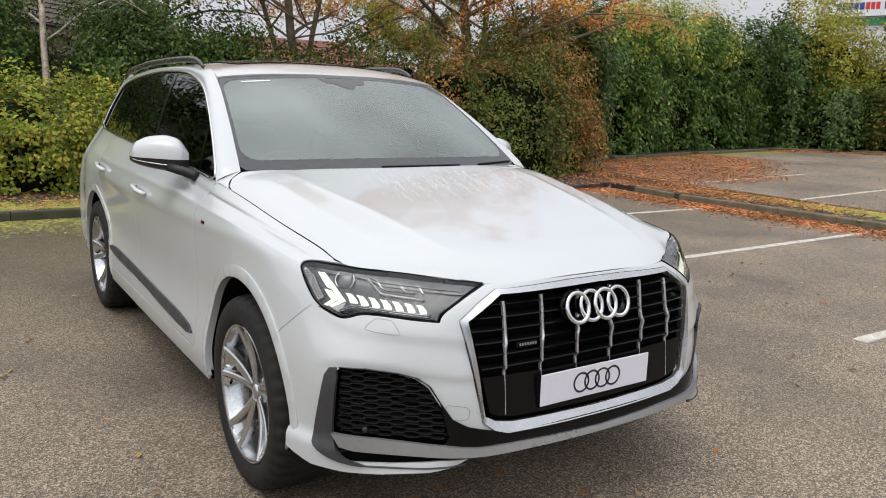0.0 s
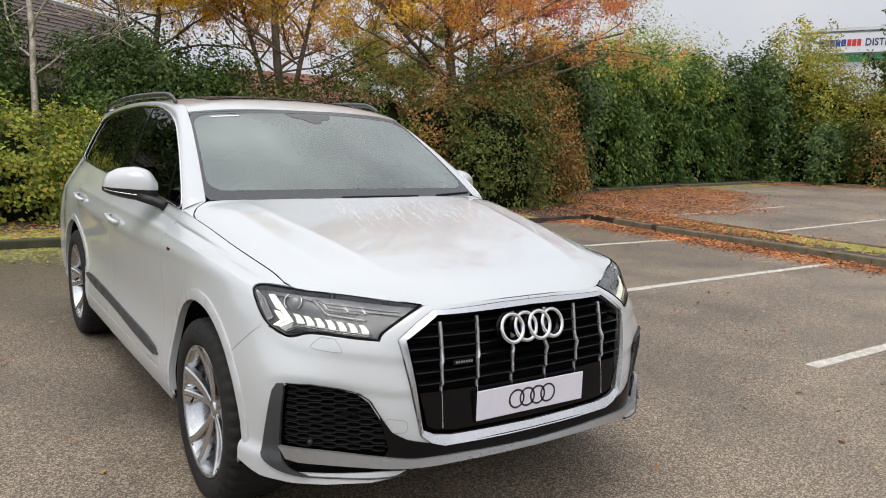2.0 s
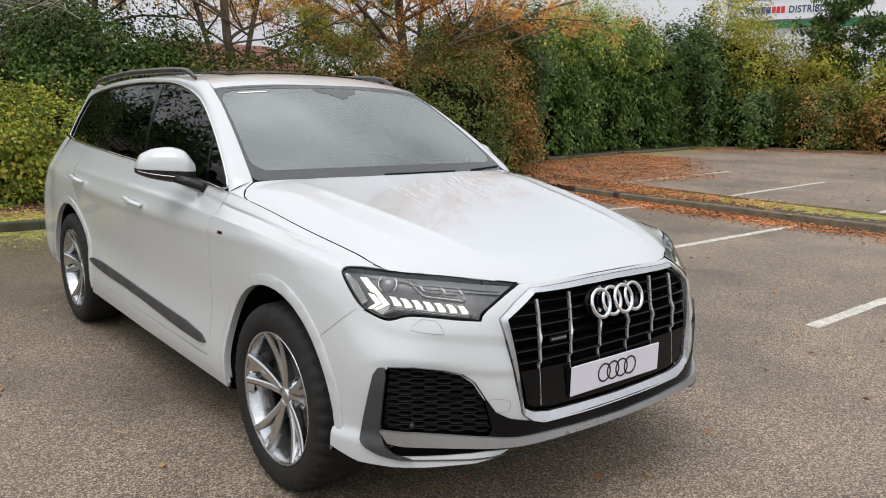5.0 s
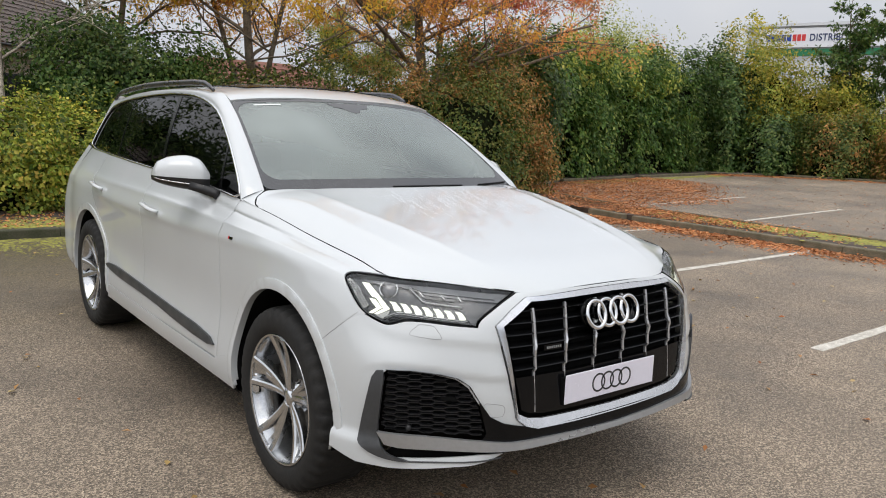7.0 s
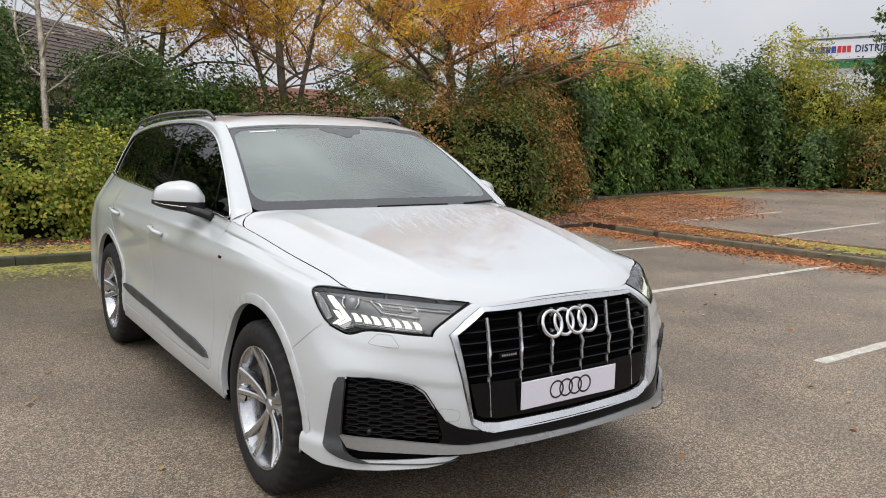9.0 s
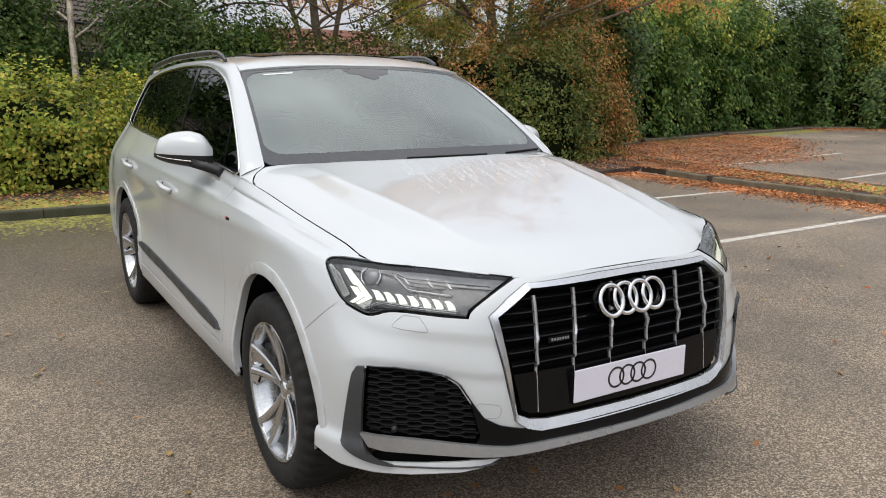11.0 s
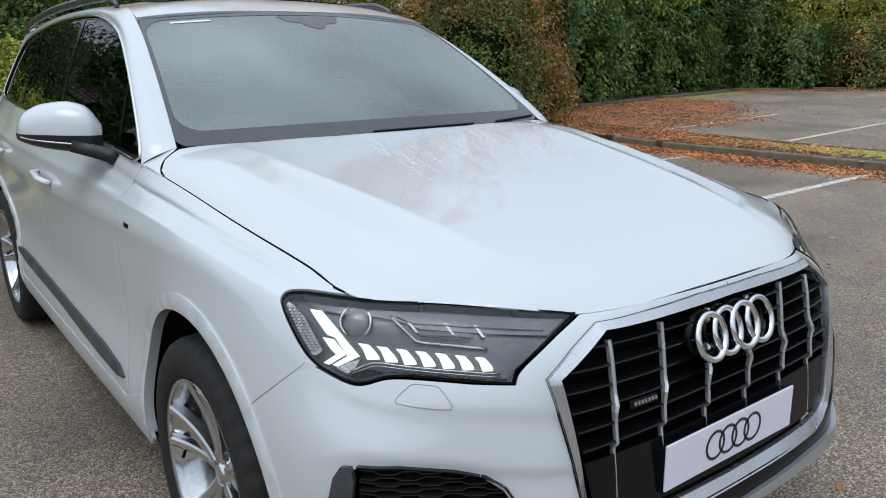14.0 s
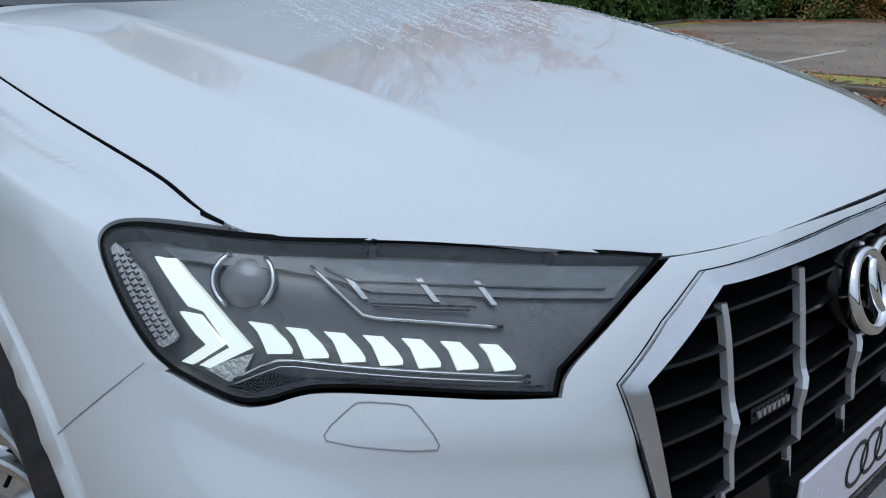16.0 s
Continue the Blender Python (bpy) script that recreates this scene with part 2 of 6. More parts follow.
def sweep(points, section, closed=False, up=None, taper=None):
    """A bar along points with a flat section of (across, upwards) pairs."""
    bm = bmesh.new()
    rings = []
    n = len(points)
    pts = [Vector(p) for p in points]
    for i, p in enumerate(pts):
        a = pts[i - 1] if (i or closed) else p
        b = pts[(i + 1) % n] if (i < n - 1 or closed) else p
        t = (b - a).normalized()
        u = up[i] if isinstance(up, list) else (up or Vector((0, 0, 1)))
        side = t.cross(u).normalized()
        u2 = side.cross(t).normalized()
        k = taper(i / max(1, n - 1)) if taper else 1
        rings.append([bm.verts.new(p + side * (s[0] * k) + u2 * (s[1] * k)) for s in section])
    m = len(section)
    for i in range(n if closed else n - 1):
        r, q = rings[i], rings[(i + 1) % n]
        for j in range(m):
            bm.faces.new((r[j], r[(j + 1) % m], q[(j + 1) % m], q[j]))
    if not closed:
        bm.faces.new(rings[0][::-1])
        bm.faces.new(rings[-1])
    bmesh.ops.recalc_face_normals(bm, faces=bm.faces)
    return bm


def oval(w, h, n=10):
    return [(w * math.cos(2 * math.pi * k / n), h * math.sin(2 * math.pi * k / n)) for k in range(n)]


def lathe(profile, n=64, axis="x"):
    """Turns (along, radius) pairs round the x axis."""
    bm = bmesh.new()
    rings = [[bm.verts.new((a, r * math.cos(2 * math.pi * k / n), r * math.sin(2 * math.pi * k / n))) for k in range(n)] for a, r in profile]
    for r, q in zip(rings, rings[1:]):
        for k in range(n):
            bm.faces.new((r[k], r[(k + 1) % n], q[(k + 1) % n], q[k]))
    bmesh.ops.recalc_face_normals(bm, faces=bm.faces)
    return bm


def merge(*bms):
    out = bmesh.new()
    for b in bms:
        me = bpy.data.meshes.new("m")
        b.to_mesh(me)
        b.free()
        out.from_mesh(me)
        bpy.data.meshes.remove(me)
    return out


def block(x0, y0, z0, x1, y1, z1, bevel=0.0, seg=2):
    bm = bmesh.new()
    bmesh.ops.create_cube(bm, size=1, matrix=Matrix.Translation(((x0 + x1) / 2, (y0 + y1) / 2, (z0 + z1) / 2)) @ Matrix.Diagonal((x1 - x0, y1 - y0, z1 - z0, 1)))
    if bevel:
        bmesh.ops.bevel(bm, geom=bm.edges[:], offset=bevel, segments=seg, affect="EDGES", profile=0.5)
    return bm


def thing(name, label, category, group="", at=(0, 0, 0)):
    ob = new(name)
    ob.location = at
    ob.empty_display_size = 0.2
    return tagged(ob, label, category, group)

# ---- car body surfaces: x to the car's own left, nose towards -y, front axle at y = 0 ----
def spline(xs, ys):
    """A smooth curve through (xs, ys), monotone between knots; also for rows of points."""
    xs, ys = np.asarray(xs, float), np.asarray(ys, float)
    h = np.diff(xs)
    d = np.diff(ys, axis=0) / (h if ys.ndim == 1 else h[:, None])
    m = np.zeros_like(ys)
    m[0], m[-1] = d[0], d[-1]
    a, b = d[:-1], d[1:]
    w = h[1:] / (h[1:] + h[:-1])
    w = w if ys.ndim == 1 else w[:, None]
    m[1:-1] = a * w + b * (1 - w)

    def at(x):
        i = int(np.clip(np.searchsorted(xs, x) - 1, 0, len(xs) - 2))
        t = (x - xs[i]) / h[i]
        t = min(max(t, -0.2), 1.2)
        return ((2 * t**3 - 3 * t**2 + 1) * ys[i] + (t**3 - 2 * t**2 + t) * h[i] * m[i]
                + (3 * t**2 - 2 * t**3) * ys[i + 1] + (t**3 - t**2) * h[i] * m[i + 1])
    return at


HOOD_MID = spline((-0.90, -0.86, -0.75, -0.5, -0.2, 0.1, 0.3, 0.45, 0.6), (0.925, 0.943, 0.985, 1.041, 1.096, 1.142, 1.172, 1.197, 1.225))
HOOD_RIM = spline((-0.9, -0.515, -0.33, 0.0, 0.5, 0.6), (0.92, 0.977, 1.007, 1.053, 1.128, 1.142))
HOOD_EDGE = spline((-0.9, -0.51, -0.33, 0.0, 0.43, 0.6), (0.77, 0.798, 0.8075, 0.8325, 0.865, 0.868))
HOOD_FALL = spline((-0.9, -0.5, 0.0, 0.25, 0.45, 0.6), (3.0, 5.0, 9.0, 12.0, 17.0, 20.0))
NOSE_Y = spline((0, .123, .324, .435, .53, .625, .70, .76, .80, .87), (-.854, -.850, -.829, -.789, -.728, -.650, -.595, -.552, -.512, -.42))
NOSE_Z = spline((0, .123, .324, .435, .53, .625, .70, .76, .80, .87), (.942, .940, .932, .930, .945, .955, .962, .969, .976, .99))

CREASE = spline((-0.9, -0.8, -0.7, -0.565, -0.41, -0.136, 0.013, 0.2, 0.5), (0.36, 0.39, 0.42, 0.462, 0.493, 0.54, 0.563, 0.593, 0.63))
OUTER_CREASE = spline((-0.6, -0.41, -0.27, -0.07, 0.23, 0.5), (0.60, 0.645, 0.668, 0.70, 0.722, 0.735))


def hood_raw(x, y):
    k = min(1, abs(x) / (HOOD_EDGE(y) - 0.005))
    sag = min(1, max(0, (y - 0.2) / 0.3))
    top = HOOD_MID(y) - 0.026 * (x / 0.77) ** 2 * sag * sag
    crease = CREASE(y)
    d = abs(x) - crease
    ridge = 0.009 * math.exp(-abs(d) / (0.085 if d < 0 else 0.034)) * min(1, max(0, (y + 0.80) / 0.4)) * min(1, max(0, (0.52 - y) / 0.3))
    d = abs(x) - OUTER_CREASE(y)
    ridge += 0.007 * math.exp(-abs(d) / (0.045 if d < 0 else 0.026)) * min(1, max(0, (y + 0.55) / 0.35)) * min(1, max(0, (0.42 - y) / 0.35))
    return top - (top - HOOD_RIM(y)) * k ** HOOD_FALL(y) + ridge


def hood_z(x, y):
    """The hood: nearly flat, with two soft creases, turned down at its sides and over the nose."""
    a = min(abs(x), 0.86)
    yf = NOSE_Y(a)
    return hood_raw(x, y) - (hood_raw(a, yf) - NOSE_Z(a)) * math.exp(-max(0, y - yf) / 0.075) * min(1, max(0, (0.86 - a) / 0.08))


# control rails of the lower body, from the middle of the nose round one side to the middle of the tail
RAILS = [
    [(0, -0.9, 0.315), (0.3, -0.895, 0.305), (0.54, -0.855, 0.28), (0.7, -0.755, 0.255), (0.84, -0.6, 0.24), (0.925, -0.41, 0.24), (0.95, 0, 0.24), (0.945, 0.5, 0.24), (0.945, 1.5, 0.24), (0.945, 2.5, 0.25), (0.955, 3, 0.27), (0.94, 3.55, 0.3), (0.82, 3.95, 0.33), (0, 4.05, 0.33)],
    [(0, -0.945, 0.345), (0.3, -0.94, 0.338), (0.54, -0.895, 0.318), (0.715, -0.785, 0.295), (0.865, -0.625, 0.28), (0.955, -0.42, 0.29), (0.985, 0, 0.3), (0.972, 0.5, 0.29), (0.972, 1.5, 0.29), (0.972, 2.5, 0.3), (0.985, 3, 0.33), (0.965, 3.55, 0.36), (0.85, 3.99, 0.4), (0, 4.09, 0.4)],
    [(0, -0.925, 0.43), (0.3, -0.92, 0.43), (0.54, -0.88, 0.43), (0.72, -0.755, 0.43), (0.88, -0.61, 0.43), (0.958, -0.42, 0.45), (0.988, 0, 0.5), (0.985, 0.5, 0.42), (0.985, 1.5, 0.43), (0.985, 2.5, 0.45), (0.988, 3, 0.5), (0.97, 3.55, 0.5), (0.86, 4, 0.52), (0, 4.1, 0.52)],
    [(0, -0.905, 0.6), (0.3, -0.9, 0.6), (0.54, -0.875, 0.62), (0.725, -0.765, 0.645), (0.885, -0.64, 0.66), (0.962, -0.42, 0.66), (0.985, 0, 0.66), (0.962, 0.5, 0.62), (0.962, 1.5, 0.62), (0.962, 2.5, 0.64), (0.985, 3, 0.66), (0.965, 3.55, 0.68), (0.86, 4, 0.68), (0, 4.1, 0.68)],
    [(0, -0.885, 0.76), (0.3, -0.88, 0.765), (0.54, -0.84, 0.78), (0.71, -0.735, 0.8), (0.85, -0.59, 0.81), (0.948, -0.4, 0.82), (0.982, 0, 0.82), (0.966, 0.5, 0.8), (0.972, 1.5, 0.8), (0.972, 2.5, 0.8), (0.982, 3, 0.82), (0.965, 3.55, 0.84), (0.85, 3.97, 0.85), (0, 4.07, 0.85)],
    [(0, -0.875, 0.86), (0.3, -0.865, 0.86), (0.5, -0.825, 0.865), (0.68, -0.7, 0.88), (0.84, -0.56, 0.893), (0.93, -0.38, 0.91), (0.968, 0, 0.93), (0.967, 0.5, 0.93), (0.98, 1.5, 0.925), (0.98, 2.5, 0.93), (0.972, 3, 0.945), (0.95, 3.55, 0.96), (0.83, 3.92, 0.98), (0, 4, 0.98)],
    [(0, -.868, .925), (.3, -.850, .92), (.446, -.803, .92), (.655, -.663, .94), (.825, -.535, .955), (.898, -.355, .972), (.945, 0, 1.0), (.963, .5, .995), (.982, 1.5, .985), (.98, 2.5, .995), (.955, 3, 1.02), (.935, 3.55, 1.04), (.80, 3.88, 1.07), (0, 3.95, 1.07)],
    [(0, -0.858, 0.943), (0.3, -0.834, 0.938), (0.436, -0.787, 0.936), (0.625, -0.638, 0.955), (0.794, -0.510, 0.977), (0.8075, -0.33, 1.007), (0.8325, 0, 1.053), (0.8695, 0.5, 1.128), (0.888, 1.5, 1.185), (0.872, 2.5, 1.213), (0.85, 3, 1.225), (0.805, 3.55, 1.24), (0.7, 3.8, 1.27), (0, 3.88, 1.27)],
]


def loft(rails, ns=14, nr=6):
    """A dense grid of points through the rails, smooth both ways."""
    lines = []
    for r in rails:
        p = np.array(r, float)
        full = np.vstack([p[1] * (-1, 1, 1), p, p[-2] * (-1, 1, 1)])
        at = spline(range(-1, len(r) + 1), full)
        lines.append([at(k / ns) for k in range((len(r) - 1) * ns + 1)])
    lines = np.array(lines)
    out = []
    for c in range(lines.shape[1]):
        at = spline(range(len(rails)), lines[:, c])
        out.append([at(k / nr) for k in range((len(rails) - 1) * nr + 1)])
    return np.array(out)


def grid_bmesh(g):
    bm = bmesh.new()
    vs = [[bm.verts.new(p) for p in row] for row in g]
    for i in range(len(vs) - 1):
        for j in range(len(vs[0]) - 1):
            bm.faces.new((vs[i][j], vs[i + 1][j], vs[i + 1][j + 1], vs[i][j + 1]))
    return bm


def relax(g, turns):
    """Evens out a grid of points, its edges kept."""
    for _ in range(turns):
        h = g.copy()
        h[1:-1] = 0.25 * g[:-2] + 0.5 * g[1:-1] + 0.25 * g[2:]
        k = h.copy()
        k[:, 1:-1] = 0.25 * h[:, :-2] + 0.5 * h[:, 1:-1] + 0.25 * h[:, 2:]
        g = k
    return g


SIDE = relax(loft(RAILS, 26, 12), 14)
SIDE[:, :, 0] *= -1


def glass_x(y, z):
    """Half width of the upper body at a height."""
    t = z - 1.15
    return 0.90 - 0.36 * t - 0.25 * t * t - 0.025 * ((y - 1.8) / 1.2) ** 2


ROOF_MID = spline((1.02, 1.18, 1.34, 1.54, 2.2, 3.0, 3.6, 3.9), (1.59, 1.640, 1.684, 1.706, 1.722, 1.698, 1.628, 1.56))


def roof_z(x, y):
    return ROOF_MID(y) - 0.062 * (abs(x) / 0.68) ** 2.6


def screen(a, b):
    """The windscreen: a from -1 to 1 across, b from 0 at the base to 1 at the roof."""
    base = Vector((0.775 * a, 0.47 + 0.10 * a * a, 1.195 - 0.008 * a * a))
    top = Vector((0.655 * a, 1.168 + 0.08 * a * a, 1.632 - 0.036 * a * a))
    return base.lerp(top, b) + Vector((0, -0.010, 0.014)) * 4 * b * (1 - b)

# ---- car ----
def bvh_of(g):
    n, m = g.shape[:2]
    return BVHTree.FromPolygons([tuple(p) for p in g.reshape(-1, 3)], [(i * m + j, (i + 1) * m + j, (i + 1) * m + j + 1, i * m + j + 1) for i in range(n - 1) for j in range(m - 1)])


BODY_R, BODY_L = bvh_of(SIDE), bvh_of(SIDE * (-1, 1, 1))
DIAG, ACROSS = Vector((0.70711, 0.70711, 0)), Vector((0.70711, -0.70711, 0))


def cast(o, d):
    best = None
    for tree in (BODY_R, BODY_L):
        place, nor, _, dist = tree.ray_cast(o, d, 2.75)
        if place is not None and (best is None or dist < best[2]):
            best = (place, nor if nor.dot(d) < 0 else -nor, dist)
    return best


def settle(o, d):
    """Where a ray meets the lower body; past its upper rim, the rim."""
    for k in range(60):
        hit = cast(o - Vector((0, 0, 0.002 * k)), d)
        if hit:
            return hit[0] + Vector((0, 0, 0.002 * k)), hit[1]
    raise ValueError(tuple(o))


def corner_s(p, z):
    return settle(ACROSS * p - DIAG * 3 + Vector((0, 0, z)), DIAG)


LEDGE = spline((-.36, -.30, -.22, -.164, -.11, .009, .103, .187, .3), (.885, .855, .812, .797, .788, .782, .778, .769, .762))
BROW = spline((-.30, -.239, -.183, -.081, .015, .098, .216, .4), (.640, .672, .690, .690, .680, .664, .650, .645))


def below(s, reach, depth):
    """How deep a hollow lies at s under the edge above it."""
    return depth * (s / reach) * math.exp(1 - s / reach) if s > 0 else 0.0


def bumper_s(p, z):
    """The bumper: hollows under two sharp edges, and a lower lip that stands out."""
    place, nor = corner_s(p, z)
    fade = min(1, max(0, (p + .29) / .12)) * min(1, max(0, (.33 - p) / .10))
    sink = below(LEDGE(p) - z, .036, .0055) + below(BROW(p) - z, .022, .006) * min(1, max(0, (p + .30) / .06))
    low = min(1, max(0, (.435 - z) / .05))
    lip = .020 * low * low * (3 - 2 * low) * min(1, max(0, (.24 - p) / .12))
    return place + nor * (lip - sink * fade), nor


SHOULDER = spline((-.5, -.34, -.12, .22, .43, .73, 1.3, 2.6, 3.6), (.945, .968, .995, 1.017, 1.026, 1.038, 1.052, 1.066, 1.075))
GROOVE = spline((-.5, -.4, -.3, -.04, .3, .54, .84, 1.3), (.972, .985, 1.0, 1.03, 1.066, 1.084, 1.112, 1.14))


def side_s(y, z):
    """The side, with its sharp shoulder line and the soft groove above it."""
    p, n = settle(Vector((-3, y, z)), Vector((1, 0, 0)))
    fade = min(1, max(0, (y + .42) / .12)) * min(1, max(0, (3.4 - y) / .3))
    level = max(.22, math.sqrt(max(0, 1 - n.z * n.z)))
    s, g = (z - SHOULDER(y)) / level, (z - GROOVE(y)) / level
    out = fade * .0105 * math.exp(-abs(s) / (.022 if s > 0 else .030)) - .0095 * fade * min(1, max(0, (1.3 - y) / .5)) * math.exp(-abs(g) / (.005 if g > 0 else .018))
    return p + n * out, n


def front_s(x, z):
    return settle(Vector((x, -3, z)), Vector((0, 1, 0)))


def by_difference(fn, out):
    def surf(a, b):
        p = Vector(fn(a, b))
        n = (Vector(fn(a + 1e-3, b)) - p).cross(Vector(fn(a, b + 1e-3)) - p).normalized()
        return p, n if n.dot(Vector(out)) > 0 else -n
    return surf


hood_s = by_difference(lambda x, y: (x, y, hood_z(x, y)), (0, 0, 1))
glass_s = by_difference(lambda y, z: (-glass_x(y, z), y, z), (-1, 0, 0))
roof_s = by_difference(lambda x, y: (x, y, roof_z(x, y)), (0, 0, 1))
screen_s = by_difference(lambda a, b: screen(a, b), (0, -1, 1))


def to_corner(v):
    return (v.x - v.y) * 0.70711, v.z


def corner_to_side(p, z):
    v = corner_s(p, z)[0]
    return v.y, v.z


def side_to_corner(y, z):
    return to_corner(side_s(y, z)[0])


def front_to_corner(x, z):
    return to_corner(front_s(x, z)[0])


def arc(cy, cz, r, a0, a1, n):
    return [(cy + r * math.cos(radians(a0 + (a1 - a0) * k / n)), cz + r * math.sin(radians(a0 + (a1 - a0) * k / n))) for k in range(n + 1)]


car = thing("car", "white wet SUV with lit headlights parked across marked bays", "car")

FRONT_ARCH, REAR_ARCH, R_ARCH, R_LIP = (0.01, 0.40), (2.995, 0.395), 0.437, 0.482
LAMP = [(-.362, .961), (-.353, .972), (-.325, .977), (-.267, .978), (-.2, .975), (-.13, .969), (-.055, .963), (.025, .956), (.093, .95), (.156, .946), (.213, .942), (.254, .937),
        (.21, .905), (.172, .876), (.137, .848), (.132, .826), (.057, .832), (-.001, .837), (-.06, .841), (-.106, .841), (-.13, .836), (-.151, .828), (-.175, .823), (-.197, .825),
        (-.228, .835), (-.26, .848), (-.283, .862), (-.308, .889), (-.332, .918), (-.356, .948)]
INTAKE = [(-.167, .668), (-.081, .670), (.01, .660), (.073, .648), (.114, .627), (.151, .571), (.183, .455), (.167, .435), (-.024, .437), (-.19, .446), (-.178, .558)]
FRAME_OUT = [(0, .931), (-.12, .930), (-.405, .917), (-.475, .878), (-.543, .828), (-.505, .6), (-.484, .497), (-.445, .466), (-.395, .450), (-.13, .444), (0, .443)]
FRAME_IN = [(0, .915), (-.398, .904), (-.522, .8265), (-.472, .513), (-.434, .492), (-.362, .480), (0, .472)]


def eased(line, n=2):
    """The same open line with its corners rounded."""
    return [tuple(q) for q in chaikin(line, n, closed=False)]


LAMP_RIM = eased(LAMP[25:] + LAMP[:12]) + eased(LAMP[11:15])[1:] + eased(LAMP[14:16])[1:] + eased(LAMP[15:26])[1:-1]


def mid(z):
    return -front_s(0, z)[0].y * 0.70711


# front bumper: outline from the middle of the nose round to the wheel arch
low_edge = [(-.376, .345), (-.268, .319), (-.143, .318), (-.018, .325), (.137, .342), (.195, .354), (.277, .366), (.45, .374)]
seam = [(-.292, .851), (-.347, .806), (-.40, .76), (-.452, .712)]
arch_front = [side_to_corner(*q) for q in arc(*FRONT_ARCH, R_ARCH, 139.4, 190, 12)]
bumper_line = ([(mid(.9425), .9425), (.508, .941), (.44, .9395), (.378, .9375), (.318, .9355), (.262, .933)] + [(p + .006, z - .003) for p, z in eased(LAMP[12:16])]
               + [(p, z - .005) for p, z in eased(LAMP[16:26])] + seam + arch_front + low_edge[:6] + [(.25, .379), (.17, .379), (.016, .363), (-.144, .353), (-.188, .356),
               (-.215, .395), (-.205, .46), (-.195, .56), (-.188, .655), (-.165, .6715), (-.081, .6735), (.01, .660), (.075, .646), (.118, .617), (.155, .562), (.192, .509), (.245, .480), (.31, .461)])
frame_hole = [front_to_corner(x * .978, .69 + (z - .69) * .972) for x, z in FRAME_OUT[:8]]
frame_hole[0] = (mid(.9243), .9243)
bumper_line = bumper_line + frame_hole[::-1]
bumper = part("front_bumper", double(patch(bumper_line, bumper_s, step=0.013, edge=0.010)), PAINT_WHITE, car)
for name, line, finish, lift, note in (
    ("lower_black_panel", [(-.169, .674), (-.082, .676), (.021, .664), (.084, .650), (.126, .623), (.162, .567), (.198, .515), (.245, .488), (.313, .468), (.382, .452), (.52, .452), (mid(.45), .45),
                           (mid(.398), .398), (.568, .400), (.35, .412), (.283, .408), (.167, .418), (.175, .432), (.187, .455), (.155, .573), (.117, .630), (.074, .652), (.01, .664), (-.081, .6735), (-.165, .671)], BLACK_GLOSS, .007, "gloss black lower panel"),
    ("grey_blade", [(-.212, .668), (-.232, .573), (-.254, .472), (-.264, .412), (-.247, .388), (-.205, .364), (-.145, .351), (-.08, .346), (-.08, .352), (-.135, .362), (-.165, .382), (-.184, .415), (-.194, .446), (-.182, .558), (-.170, .671)], GREY_TRIM, .013, "dark grey blade beside the air intake"),
    ("silver_band", [(-.192, .447), (-.047, .443), (.167, .431), (.274, .419), (.35, .418), (.425, .416), (.568, .409), (mid(.405), .405), (mid(.384), .384), (.569, .386), (.45, .389), (.329, .389), (.25, .390), (.181, .391), (.013, .392), (-.115, .394), (-.165, .402)], SATIN_GREY, .022, "satin silver lower band"),
    ("lower_recess", [(-.15, .408), (.013, .402), (.181, .399), (.25, .398), (.30, .390), (.25, .372), (.17, .367), (.016, .352), (-.144, .342), (-.195, .345), (-.15, .372)], BLACK_MATT, -.016, "black recess"),
):
    bm = patch(chaikin(line, 1) if name == "grey_blade" else line, bumper_s if name == "grey_blade" else corner_s, step=0.022, edge=0.012, lift=lift, depth=0.014)
    r = part(name, bm, finish, bumper, note)
    mirrored(r)
run = [bumper_s(*q) for q in resample([(-.20, .372), (-.187, .360), (-.13, .350), (-.078, .347), (.057, .351), (.19, .358), (.245, .366)], .015, closed=False)]
mirrored(part("lip_strip", sweep([p + n * .002 for p, n in run], [(-.0030, -.006), (.0030, -.006), (.0022, .002), (-.0022, .002)], up=[n for _, n in run]), GREY_TRIM, bumper, "fine dark strip along the lower lip"))
for line, nm in (([(-.099, .8), (-.07, .826), (-.062, .829), (-.018, .826), (-.010, .822), (.017, .790), (.013, .781), (-.094, .791)], "washer_cover"), ([(.165, .565), (.236, .556), (.247, .545), (.248, .532), (.244, .517), (.236, .511), (.186, .513)], "inspection_cover")):
    loop = resample([tuple(q) for q in chaikin(line, 1)], 0.008)
    pts = [bumper_s(q[0], q[1]) for q in loop]
    g = part(nm, sweep([p + n * 0.0004 for p, n in pts], [(-.0008, -.002), (.0008, -.002), (.0008, .0002), (-.0008, .0002)], closed=True, up=[n for _, n in pts]), SEAM_GREY, bumper, "cover with a fine seam round it")
    mirrored(g)

# air intakes
intake = part("air_intake", patch(INTAKE, corner_s, step=0.03, edge=0.015, lift=-.032, depth=0), BLACK_MATT, car, "black honeycomb air intake")
ribs = []
for k in range(18):
    z0 = .446 + k * .0133
    run = [(p / 1000, z0 + .0030 * max(-1, min(1, 2.4 * math.sin(p / 1000 * 72 + (k % 2) * math.pi)))) for p in range(-186, 186, 4)]
    run = [q for q in run if inside(INTAKE, *q)]
    if len(run) > 4:
        pts = [corner_s(*q) for q in run]
        ribs.append(sweep([p - n * .017 for p, n in pts], [(-.0026, -.012), (.0026, -.012), (.0011, .006), (-.0011, .006)], up=[n for _, n in pts]))
